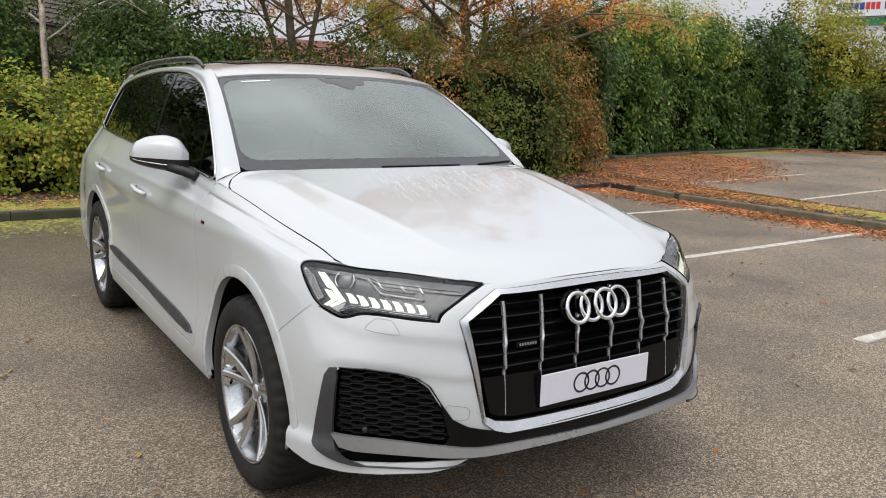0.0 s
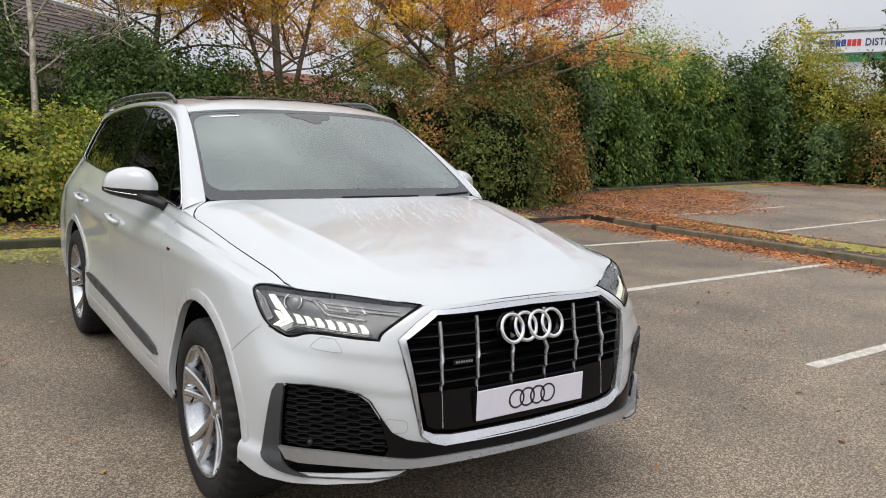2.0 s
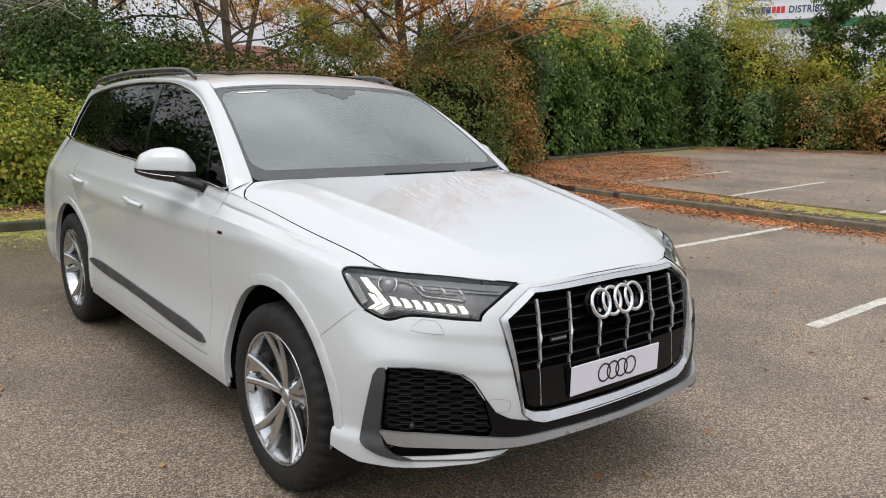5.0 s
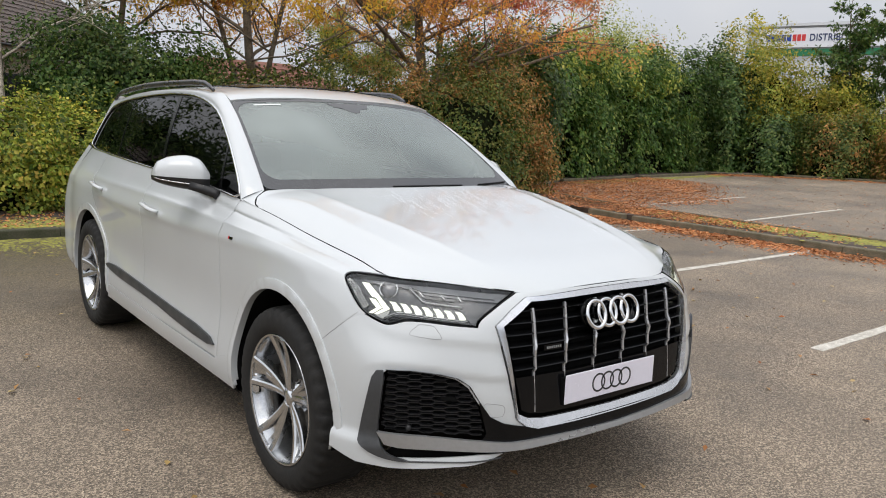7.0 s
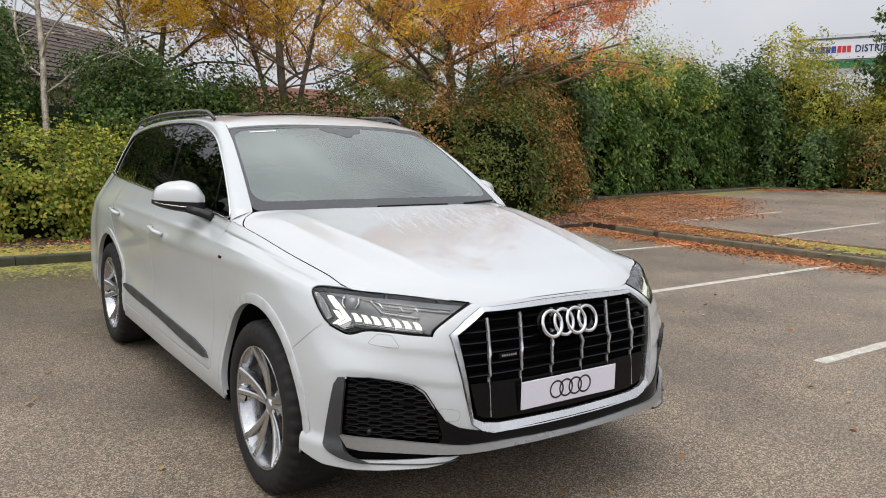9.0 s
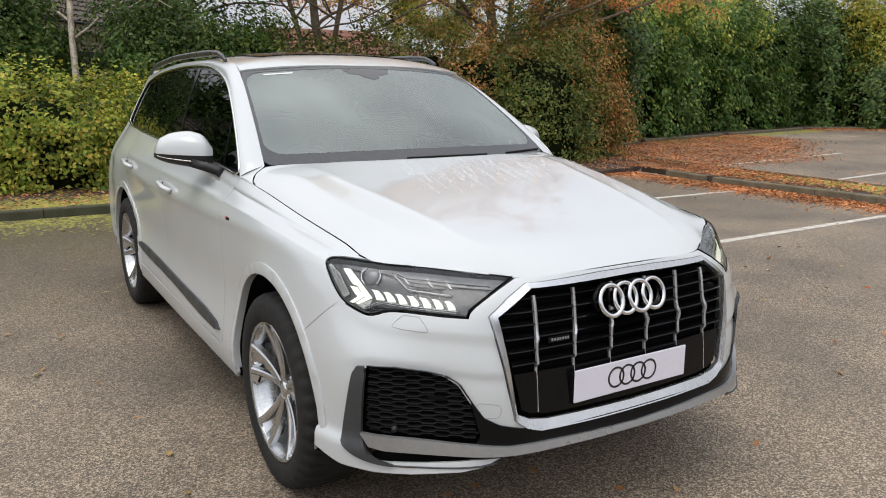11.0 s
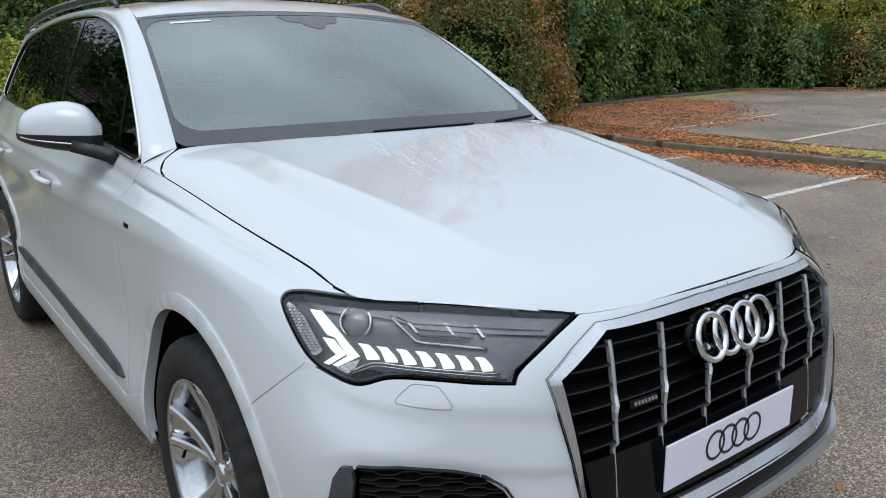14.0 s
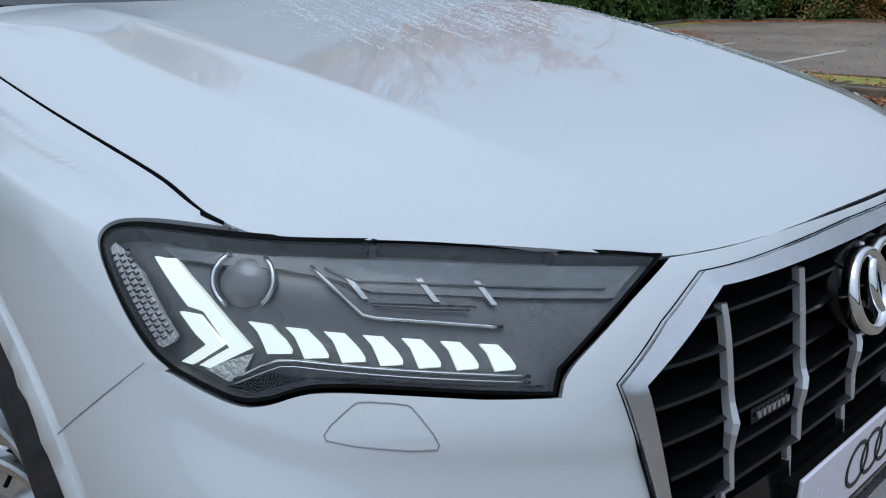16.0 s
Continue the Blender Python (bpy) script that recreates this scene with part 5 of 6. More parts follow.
BIRCH = mat("pale_birch_bark", (0.62, 0.55, 0.45), 0.8, vary=0.3, scale=6, fine=40, tint=(0.16, 0.13, 0.10), bump=0.6, bump_scale=30)
TILE = mat("brown_roof_tile", (0.115, 0.085, 0.072), 0.8, vary=0.3, scale=4, fine=40, tint=(0.05, 0.042, 0.038), bump=0.5, bump_scale=40)
RED_TILE = mat("red_roof_tile", (0.22, 0.085, 0.055), 0.8, vary=0.25, scale=4, fine=40, bump=0.5, bump_scale=40)
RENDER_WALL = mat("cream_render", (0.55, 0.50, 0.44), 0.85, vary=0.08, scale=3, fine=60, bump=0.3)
CLADDING = mat("white_cladding", (0.70, 0.72, 0.74), 0.5, vary=0.05, scale=1)
GREEN_BAND = mat("green_band", (0.02, 0.22, 0.09), 0.5, vary=0.06, scale=1)
SIGN_WHITE = mat("white_sign_face", (0.82, 0.83, 0.86), 0.4, vary=0.02)
SIGN_BLUE = mat("blue_sign_ink", (0.02, 0.06, 0.35), 0.4, vary=0.03)
SIGN_RED = mat("red_sign_ink", (0.65, 0.04, 0.04), 0.4, vary=0.03)
SIGN_NAVY = mat("navy_sign_ink", (0.03, 0.05, 0.13), 0.4, vary=0.03)
STEEL = mat("grey_mast_steel", (0.35, 0.36, 0.38), 0.5, metal=0.6)
# near-black colour that puts the shade deep inside shrubs into a solid lump
SHADE_CORE = mat("hedge_inner_shade", (0.016, 0.020, 0.009), 0.95, vary=0.3, scale=3, fine=20, bump=1.0, bump_scale=12, spec=0.0)
LAUREL = leafy("laurel_leaves", [(0.026, 0.076, 0.018), (0.060, 0.132, 0.035), (0.125, 0.215, 0.052), (0.100, 0.178, 0.072), (0.300, 0.360, 0.110)], 0.45, 0.35)
LAUREL_DARK = leafy("dark_laurel_leaves", [(0.020, 0.052, 0.013), (0.040, 0.086, 0.021), (0.075, 0.130, 0.036), (0.160, 0.205, 0.075)], 0.42, 0.25)
SHOOTS = leafy("pale_green_leaves", [(0.169, 0.236, 0.043), (0.288, 0.338, 0.085), (0.405, 0.423, 0.119), (0.506, 0.473, 0.169)], 0.5, 0.4)
BRAMBLE = leafy("yellowing_bramble_leaves", [(0.063, 0.119, 0.025), (0.140, 0.210, 0.042), (0.266, 0.329, 0.056), (0.224, 0.280, 0.063), (0.420, 0.406, 0.084), (0.336, 0.364, 0.084), (0.504, 0.350, 0.098)], 0.5, 0.35)
YELLOWING = leafy("olive_yellow_leaves", [(0.105, 0.147, 0.031), (0.231, 0.252, 0.042), (0.399, 0.357, 0.063), (0.525, 0.399, 0.105)], 0.5, 0.4)
RUSSET = leafy("brown_green_leaves", [(0.071, 0.093, 0.031), (0.201, 0.159, 0.057), (0.374, 0.187, 0.086), (0.517, 0.273, 0.129), (0.245, 0.216, 0.071)], 0.5, 0.25)
COTONEASTER = leafy("dark_shrub_leaves", [(0.029, 0.059, 0.016), (0.062, 0.101, 0.024), (0.123, 0.146, 0.040), (0.197, 0.190, 0.060)], 0.45, 0.25)
AMBER = leafy("amber_leaves", [(0.460, 0.253, 0.057), (0.644, 0.356, 0.092), (0.736, 0.460, 0.115), (0.667, 0.310, 0.115), (0.780, 0.460, 0.184)], 0.6, 0.58)
RUST = leafy("rust_leaves", [(0.506, 0.207, 0.092), (0.690, 0.310, 0.138), (0.759, 0.391, 0.172), (0.667, 0.230, 0.149), (0.759, 0.460, 0.184)], 0.6, 0.58)
FALLEN = leafy("fallen_leaves", [(0.24, 0.095, 0.05), (0.42, 0.16, 0.08), (0.52, 0.22, 0.115), (0.36, 0.17, 0.10), (0.55, 0.30, 0.17)], 0.7, 0.1)
FALLEN_PALE = leafy("scattered_pale_leaves", [(.20, .13, .06), (.34, .24, .12), (.28, .10, .05), (.40, .33, .22)], 0.7, 0.1)
FAR_TREES = leafy("far_tree_leaves", [(.02, .03, .02), (.035, .045, .03), (.06, .06, .035)], 0.7, 0.2)


# ---- surroundings: tools ----
rng = np.random.default_rng(7)


def fast_mesh(name, verts, faces):
    """A mesh of equal polygons from arrays."""
    me = bpy.data.meshes.new(name)
    n, k = faces.shape
    me.vertices.add(len(verts))
    me.vertices.foreach_set("co", np.asarray(verts, np.float32).ravel())
    me.loops.add(n * k)
    me.loops.foreach_set("vertex_index", faces.ravel().astype(np.int32))
    me.polygons.add(n)
    me.polygons.foreach_set("loop_start", np.arange(0, n * k, k, dtype=np.int32))
    me.update(calc_edges=True)
    return me


def leaf_mesh(name, places, facing, length, width, mat, droop=0.3, spread=0.9):
    """One folded leaf at every place; facing: the way that the crown's skin looks there."""
    n = len(places)
    nrm = facing + rng.normal(0, spread, (n, 3)) * 0.6
    nrm /= np.linalg.norm(nrm, axis=1)[:, None] + 1e-9
    ax = np.cross(nrm, rng.normal(0, 1, (n, 3)))
    ax[:, 2] -= droop
    ax -= nrm * (ax * nrm).sum(1)[:, None]
    ax /= np.linalg.norm(ax, axis=1)[:, None] + 1e-9
    sd = np.cross(nrm, ax)
    k = rng.uniform(0.65, 1.25, (n, 1))
    ln, wd = ax * length * k, sd * width * k * 0.5
    fold = nrm * width * 0.18 * k
    verts = np.stack([places, places + ln * 0.45 + wd + fold, places + ln - fold * 0.6, places + ln * 0.45 - wd + fold], 1).reshape(-1, 3)
    i = np.arange(n)[:, None] * 4
    me = fast_mesh(name, verts, np.concatenate([i + (0, 1, 2), i + (0, 2, 3)], 1).reshape(-1, 3))
    me.materials.append(mat)
    return me


def lumps(p, scale, seed):
    """Smooth random bumps, about -1 to 1, at many places."""
    r = np.random.default_rng(seed)
    out = np.zeros(len(p))
    for k in range(9):
        f = r.normal(0, 1, 3) * (1.0 + 0.6 * k) / scale
        out += np.sin(p @ f + r.uniform(0, 6.28)) / (1 + 0.5 * k)
    return out / 2.6


def blob_points(n, centre, radii, seed, rough=0.30, skin=0.42, floor=0.02, square=0.72):
    """Places in the outer skin of a lumpy mound, and the way out from it."""
    d = rng.normal(0, 1, (n, 3))
    low = rng.random(n) < .4
    d[:, 2] = np.where(low, 0.0, np.abs(d[:, 2]) - 0.15 * rng.random(n))
    d /= np.linalg.norm(d, axis=1)[:, None]
    box = np.sign(d) * np.abs(d) ** square
    r = 1 + rough * lumps(d * 3 + seed, 1.0, seed) + 0.5 * rough * lumps(d * 9 + seed, 1.0, seed + 1) - skin * rng.random(n) ** 1.6
    p = np.array(centre) + box * np.array(radii) * r[:, None]
    p[low, 2] = rng.uniform(floor, centre[2] + 0.5 * radii[2], low.sum())
    p[:, 2] = np.maximum(p[:, 2], floor + 0.1 * rng.random(n))
    out = d / np.array(radii)
    return p, out / np.linalg.norm(out, axis=1)[:, None]


def clumped(p, f, share, spread):
    """Gathers places into small sprays, for an uneven skin with gaps."""
    n = len(p)
    heads = rng.integers(0, n, max(1, int(n * share)))
    pick = heads[rng.integers(0, len(heads), n)]
    return p[pick] + rng.normal(0, spread, (n, 3)) + f[pick] * rng.normal(0, spread * 0.6, (n, 1)), f[pick]


def core_mesh(name, centre, radii, seed, shrink=0.80, square=0.72):
    bm = bmesh.new()
    bmesh.ops.create_icosphere(bm, subdivisions=4, radius=1)
    d = np.array([tuple(v.co) for v in bm.verts])
    box = np.sign(d) * np.abs(d) ** square
    r = shrink * (1 + 0.18 * lumps(d * 3 + seed, 1.0, seed))
    p = np.array(centre) + box * np.array(radii) * r[:, None]
    p[:, 2] = np.maximum(p[:, 2], 0.0)
    for v, q in zip(bm.verts, p):
        v.co = q
    return bm


def shrub(name, label, category, centre, radii, n, leaf, mat, seed, share=0.05, spread=0.10, group="", droop=0.3, extra=(), square=0.72, core=0.68, thick=2.0, spread2=0.9, up=0.25):
    n = int(n * thick)
    base = (centre[0], centre[1], 0)
    ob = thing(name, label, category, group)
    p, f = blob_points(n, centre, radii, seed, square=square)
    p, f = clumped(p, f, share, spread)
    p[:, 2] = np.maximum(p[:, 2], 0.02)
    me = leaf_mesh("foliage", p, f + (0, 0, up), leaf[0], leaf[1], mat, droop, spread2)
    o = new("foliage", me)
    o.parent = ob
    # unlit-looking lump added behind the leaves, painted as their inner shade
    part("inner_shade", core_mesh("inner_shade", centre, radii, seed, square=square, shrink=core), SHADE_CORE, ob, "near-black lump that paints the shade between the leaves")
    for k, (share2, mat2, low) in enumerate(extra):
        p, f = blob_points(int(n * share2), centre, [r * 1.03 for r in radii], seed + 20 + k)
        keep = p[:, 2] > low
        p, f = clumped(p[keep], f[keep], share, spread)
        o = new("foliage", leaf_mesh("foliage", p, f, leaf[0], leaf[1], mat2, droop))
        o.parent = ob
    return ob


def limb_mesh(runs, sides=7):
    """Tapered limbs: each run is a list of (place, radius)."""
    verts, faces = [], []
    for run in runs:
        base = len(verts)
        for i, (p, r) in enumerate(run):
            a = run[max(0, i - 1)][0]
            b = run[min(len(run) - 1, i + 1)][0]
            t = (b - a).normalized()
            s = t.cross(Vector((0.3, 0.9, 0.2))).normalized()
            u = s.cross(t)
            verts += [tuple(p + (s * math.cos(2 * math.pi * k / sides) + u * math.sin(2 * math.pi * k / sides)) * r) for k in range(sides)]
        for i in range(len(run) - 1):
            for k in range(sides):
                k2 = (k + 1) % sides
                faces.append((base + i * sides + k, base + i * sides + k2, base + (i + 1) * sides + k2, base + (i + 1) * sides + k))
    me = fast_mesh("limbs", np.array(verts), np.array(faces))
    me.polygons.foreach_set("use_smooth", [True] * len(me.polygons))
    return me


def grow(start, way, length, radius, depth, rnd, runs, tips, lift=0.12, split=3, wander=0.16):
    """Grows a limb and its side limbs; keeps the thin ends as places for leaves."""
    n = 7
    p, d = start.copy(), way.normalized()
    run = [(p.copy(), radius)]
    for k in range(1, n + 1):
        d = (d + Vector((rnd.gauss(0, wander), rnd.gauss(0, wander), rnd.gauss(0, wander * 0.7) + lift * 0.3))).normalized()
        p = p + d * (length / n)
        run.append((p.copy(), max(0.004, radius * (1 - 0.62 * k / n))))
        if depth <= 1:
            tips.append((p.copy(), d.copy()))
    runs.append(run)
    if depth > 0:
        for k in range(split + (1 if depth > 2 else 0)):
            at = rnd.uniform(0.3, 0.98)
            i = min(n, max(1, int(at * n)))
            q, r = run[i]
            a = rnd.uniform(0, 6.28)
            side = Vector((math.cos(a), math.sin(a), rnd.uniform(-0.1, 0.6)))
            nd = (d * 0.65 + side * rnd.uniform(0.5, 0.95)).normalized()
            grow(q, nd, length * rnd.uniform(0.5, 0.75), r * rnd.uniform(0.5, 0.7), depth - 1, rnd, runs, tips, lift, split, wander)


def slab(name, outline, z0, z1, mat, parent=None, label="", kind="", category=""):
    """A flat piece with this outline in plan."""
    bm = bmesh.new()
    f = bm.faces.new([bm.verts.new((x, y, z1)) for x, y in outline])
    bm.normal_update()
    if f.normal.z < 0:
        f.normal_flip()
    low = bmesh.ops.extrude_face_region(bm, geom=[f])["geom"]
    for v in low:
        if isinstance(v, bmesh.types.BMVert):
            v.co.z = z0
    bmesh.ops.recalc_face_normals(bm, faces=bm.faces)
    return part(name, bm, mat, parent, label, smooth=False, kind=kind, category=category)


# ---- ground, lines, kerbs ----
bm = bmesh.new()
bmesh.ops.create_grid(bm, x_segments=40, y_segments=40, size=600)
part("ground", bm, ASPHALT, None, "worn grey-brown asphalt of the car park", kind="structure", category="ground")


def bay_line(x0, y0, x1, y1, w=0.10):
    d = Vector((x1 - x0, y1 - y0, 0))
    s = Vector((-d.y, d.x, 0)).normalized()
    n = max(2, int(d.length / 0.12))
    edge = [[], []]
    r = random.Random(int(x0 * 100 + y0 * 10))
    for k in range(n + 1):
        c = Vector((x0, y0, 0)) + d * (k / n)
        for j, sg in ((0, 1), (1, -1)):
            q = c + s * sg * (w / 2 + r.uniform(-.008, .004))
            edge[j].append((q.x, q.y))
    slab("bay_line", edge[0] + edge[1][::-1], -0.01, 0.004, LINE, None, "worn white parking bay line on the asphalt", "structure", "bay line")


bay_line(3.26, -.16, 8.45, -.10)
bay_line(3.30, 2.33, 8.42, 2.42)
bay_line(3.4, 4.97, 8.25, 4.88)
bay_line(3.3, -2.7, 8.45, -2.62)
bay_line(10.65, 4.96, 15.6, 5.45)
bay_line(10.65, 7.56, 16.2, 8.22)
bay_line(10.65, 2.35, 15.4, 2.75)


def stone_mesh(length, w, h, m):
    b = block(0, -w / 2, -0.05, length - 0.008, w / 2, h)
    top = [e for e in b.edges if all(v.co.z > 0 for v in e.verts)]
    bmesh.ops.bevel(b, geom=top, offset=0.018, segments=2, affect="EDGES", profile=0.5)
    me = bpy.data.meshes.new("kerb_stone")
    b.to_mesh(me)
    b.free()
    me.materials.append(m)
    return me


def kerb(name, label, pts, w=0.13, h=0.11, length=0.90, m=KERBSTONE):
    """A row of single stones along a line."""
    ob = tagged(new(name, stone_mesh(length * 0.5, w, h, m)), label, "kerb", kind="structure")
    me = stone_mesh(length, w, h, m)
    r = random.Random(len(pts))
    first = True
    for (x0, y0), (x1, y1) in zip(pts, pts[1:]):
        d = math.hypot(x1 - x0, y1 - y0)
        a = math.degrees(math.atan2(y1 - y0, x1 - x0))
        if first:
            ob.matrix_world = pose(x0, y0, 0, 0, 0, a)
            first = False
        for k in range(int(d / length)):
            t = k * length
            s = new("kerb_stone", me)
            s.parent = ob
            s.matrix_parent_inverse = ob.matrix_world.inverted()
            s.matrix_basis = pose(x0 + (x1 - x0) * (t + .45 * (k == -1)) / d, y0 + (y1 - y0) * t / d, r.uniform(-.006, .004), 0, 0, a + r.uniform(-.5, .5))
    return ob


kerb("kerb_1", "mossy concrete kerb along the planted verge, its shade in the colour", [(-12, 7.35), (7.6, 7.36)], m=KERB_SHADED)
kerb("kerb_2", "weathered concrete kerb of the dividing strip", [(8.66, -6.0), (8.50, 5.9), (8.75, 7.6)])
kerb("kerb_3", "low concrete edging behind the dividing strip", [(9.75, -6.0), (9.70, 4.0), (9.95, 7.4), (10.4, 9.6)], 0.06, 0.13)
kerb("kerb_4", "concrete kerb along the hedge", [(10.9, 11.2), (14.6, 13.2), (19.6, 14.2), (25.4, 15.3)], 0.13, 0.09)
kerb("kerb_5", "concrete kerb below the far shrubs", [(25.6, 15.4), (28.6, 13.9), (31.5, 9.0), (33.0, -6)], 0.13, 0.09)
slab("verge_1", [(-14, 7.41), (7.6, 7.42), (8.75, 7.66), (9.2, 8.0), (10.3, 9.7), (11.0, 11.3), (11, 16), (-14, 16)], -.05, .085, SOIL, None, "bare soil bed under the shrubs", "structure", "verge")
slab("verge_2", [(8.72, -6), (8.56, 5.9), (8.80, 7.6), (9.9, 7.4), (9.67, 4.0), (9.72, -6)], -.05, .10, SOIL, None, "soil strip between two kerbs", "structure", "verge")
slab("verge_3", [(11, 11.27), (14.6, 13.27), (19.6, 14.27), (25.4, 15.37), (28.6, 13.97), (31.5, 9.05), (33.0, -6), (60, -6), (60, 40), (11, 40)], -.05, .07, SOIL, None, "soil bed under the boundary hedge", "structure", "verge")


def tufts(name, label, n, place, size, m, z=0.0):
    """Low cushions: many small flat domes, lying on the ground."""
    xy = np.array([place() for _ in range(n)])
    r = size * rng.uniform(.4, 1.3, n)
    k = 7
    ang = np.linspace(0, 2 * np.pi, k, endpoint=False)
    jig = rng.uniform(.7, 1.2, (n, k))
    ring = np.stack([xy[:, None, 0] + r[:, None] * jig * np.cos(ang), xy[:, None, 1] + r[:, None] * jig * np.sin(ang), np.full((n, k), z)], 2)
    top = np.concatenate([xy, (z + r * .22)[:, None]], 1)[:, None]
    verts = np.concatenate([ring, top], 1).reshape(-1, 3)
    i = np.arange(n)[:, None] * (k + 1)
    faces = np.concatenate([i + (a, (a + 1) % k, k) for a in range(k)], 0)
    me = fast_mesh(name, verts, faces)
    me.polygons.foreach_set("use_smooth", [True] * len(me.polygons))
    me.materials.append(m)
    tagged(new(name, me), label, "moss", kind="stuff")


R = random.Random(3)
tufts("moss", "yellow-green moss along the verge behind the kerb", 9000, lambda: (R.uniform(-5, 7.4), 7.43 + abs(R.gauss(0, .42)) + R.uniform(0, .3)), .032, MOSS, .085)
tufts("moss", "thin moss on the asphalt by the kerb", 9000, lambda: (R.uniform(-5, 6), 7.27 - abs(R.gauss(0, .5))), .019, MOSS, .0)
tufts("moss", "yellow moss on the dividing strip", 3300, lambda: (lambda y: (9.66 - abs(R.gauss(0, .30)) + .03 * (y > 4) * (y - 4), y))(R.triangular(-5, 6.6, 2.5)), .045, MOSS, .10)
tufts("moss", "patches of moss under the hedge", 900, lambda: (lambda t: (14.6 + 11 * t, 13.0 + 2.1 * t - abs(R.gauss(0, .35))))(R.random()), .06, MOSS, .0)


def litter(name, label, n, place, m, size=0.07, z=0.004):
    xyz = np.array([place() for _ in range(n)])
    p = np.column_stack([xyz, rng.uniform(z, z + .02, n)]) if xyz.shape[1] == 2 else xyz
    f = np.tile((0.0, 0.0, 1.0), (n, 1))
    me = leaf_mesh(name, p, f, size, size * .6, m, 0.0, 0.35)
    tagged(new(name, me), label, "leaves", kind="stuff")


def leafy_corner():
    while True:
        x, y = R.uniform(9.0, 20), R.uniform(7.0, 15)
        e = 11.2 + (x - 10.9) * .54 if x < 14.6 else 13.2 + (x - 14.6) * .2
        if y < e and y > 7.6 + max(0, x - 14) * .75 + R.gauss(0, .5) and (x - 9.9) > (y - 7.6) * .22:
            return x, y


litter("fallen_leaves", "thick carpet of red-brown fallen leaves", 15000, leafy_corner, FALLEN, .062)
litter("fallen_leaves", "drift of orange fallen leaves along the kerb", 7500, lambda: (8.40 - abs(R.gauss(0, .36)) + .1 * R.random(), min(7.4, R.gauss(4.6, 2.2))), FALLEN, .052)
litter("fallen_leaves", "fallen leaves lying on the dividing strip", 5200, lambda: (lambda y: (R.uniform(8.62, 9.9 + max(0, y - 6) * .3), y, .105 + .02 * R.random()))(min(9.0, R.gauss(6.3, 1.7))), FALLEN, .052)
litter("fallen_leaves", "leaves along the far kerb", 2600, lambda: (lambda t: (25.6 + 5 * t - abs(R.gauss(0, .5)), 15.2 - 5.5 * t * t - abs(R.gauss(0, .4))))(R.random()), FALLEN, .08)
litter("fallen_leaves", "scattered leaves over the far bays", 1800, lambda: (R.uniform(9.9, 27), R.uniform(0, 13)), FALLEN, .05)
litter("fallen_leaves", "few scattered pale leaves on the asphalt", 520, lambda: (R.uniform(-7, 8.4), R.uniform(-4, 7.2)), FALLEN_PALE, .05)
litter("fallen_leaves", "leaves and twigs on the soil bed", 5200, lambda: (R.uniform(-9, 9), R.uniform(7.5, 9.6), .09 + .02 * R.random()), FALLEN, .055)

# ---- shrubs and hedges ----
for k, (cx, cy, rx, ry, h, n) in enumerate(((-5.6, 10.6, 1.9, 1.5, 1.9, 9000), (-3.0, 10.5, 1.6, 1.4, 1.95, 9500), (-.9, 10.3, 1.5, 1.35, 1.85, 11000), (1.0, 10.3, 1.4, 1.3, 1.75, 10000), (2.7, 10.5, 1.4, 1.2, 1.8, 7000))):
    shrub("bramble", "tangled yellow-green bramble bush on the soil bed", "bush", (cx, cy, .25), (rx, ry, h - .25), int(n * 1.2), (.072, .046), BRAMBLE, 30 + k, .05, .075, "brambles behind the kerb", .3, ((.12, COTONEASTER, 0),))
shrub("laurel", "big dark green evergreen shrub behind the brambles", "shrub", (2.15, 12.4, .8), (1.8, 1.5, 2.5), 26000, (.085, .050), LAUREL_DARK, 50, .06, .10)
shrub("laurel", "dark evergreen shrub beside the birch", "shrub", (-1.55, 13.0, .8), (1.3, 1.1, 3.2), 18000, (.085, .050), LAUREL_DARK, 52, .06, .10)
for k, (cx, cy, rx, h, m) in enumerate(((4.1, 11.1, 1.35, 2.75, COTONEASTER), (5.7, 11.0, 1.35, 2.85, COTONEASTER), (7.1, 10.6, 1.25, 2.8, RUSSET))):
    shrub("clipped_shrub", "dense small-leaved dark shrub with berries", "shrub", (cx, cy, .3), (rx, 1.15, h - .3), 7500, (.075, .045), m, 60 + k, .06, .08, "shrubs behind the car")
shrub("clipped_shrub", "dense small-leaved dark shrub with berries", "shrub", (8.0, 10.0, .3), (1.25, 1.2, 2.45), 9000, (.075, .045), COTONEASTER, 70, .06, .09, "shrubs behind the car")
shrub("russet_shrub", "brown and green shrub turning for autumn", "shrub", (9.5, 10.6, .3), (1.2, 1.2, 2.35), 9000, (.080, .046), RUSSET, 72, .06, .10, "", .3, ((.25, COTONEASTER, 0),))
shrub("russet_shrub", "tall brown-red shrub below the tree", "shrub", (10.7, 12.4, .5), (1.6, 1.2, 2.9), 9000, (.080, .046), RUSSET, 74, .06, .11)
HEDGE = ((12.7, 14.0, 1.7, 1.3, 3.5, LAUREL_DARK), (14.6, 15.0, 1.95, 1.4, 3.75, LAUREL), (16.9, 15.6, 2.1, 1.4, 3.9, LAUREL), (19.3, 16.1, 2.2, 1.5, 4.0, LAUREL), (21.8, 16.7, 2.2, 1.5, 4.1, LAUREL), (24.2, 17.2, 2.2, 1.5, 4.2, LAUREL_DARK), (26.6, 17.6, 2.0, 1.5, 4.3, LAUREL_DARK), (28.4, 17.0, 1.6, 1.5, 4.6, LAUREL_DARK))
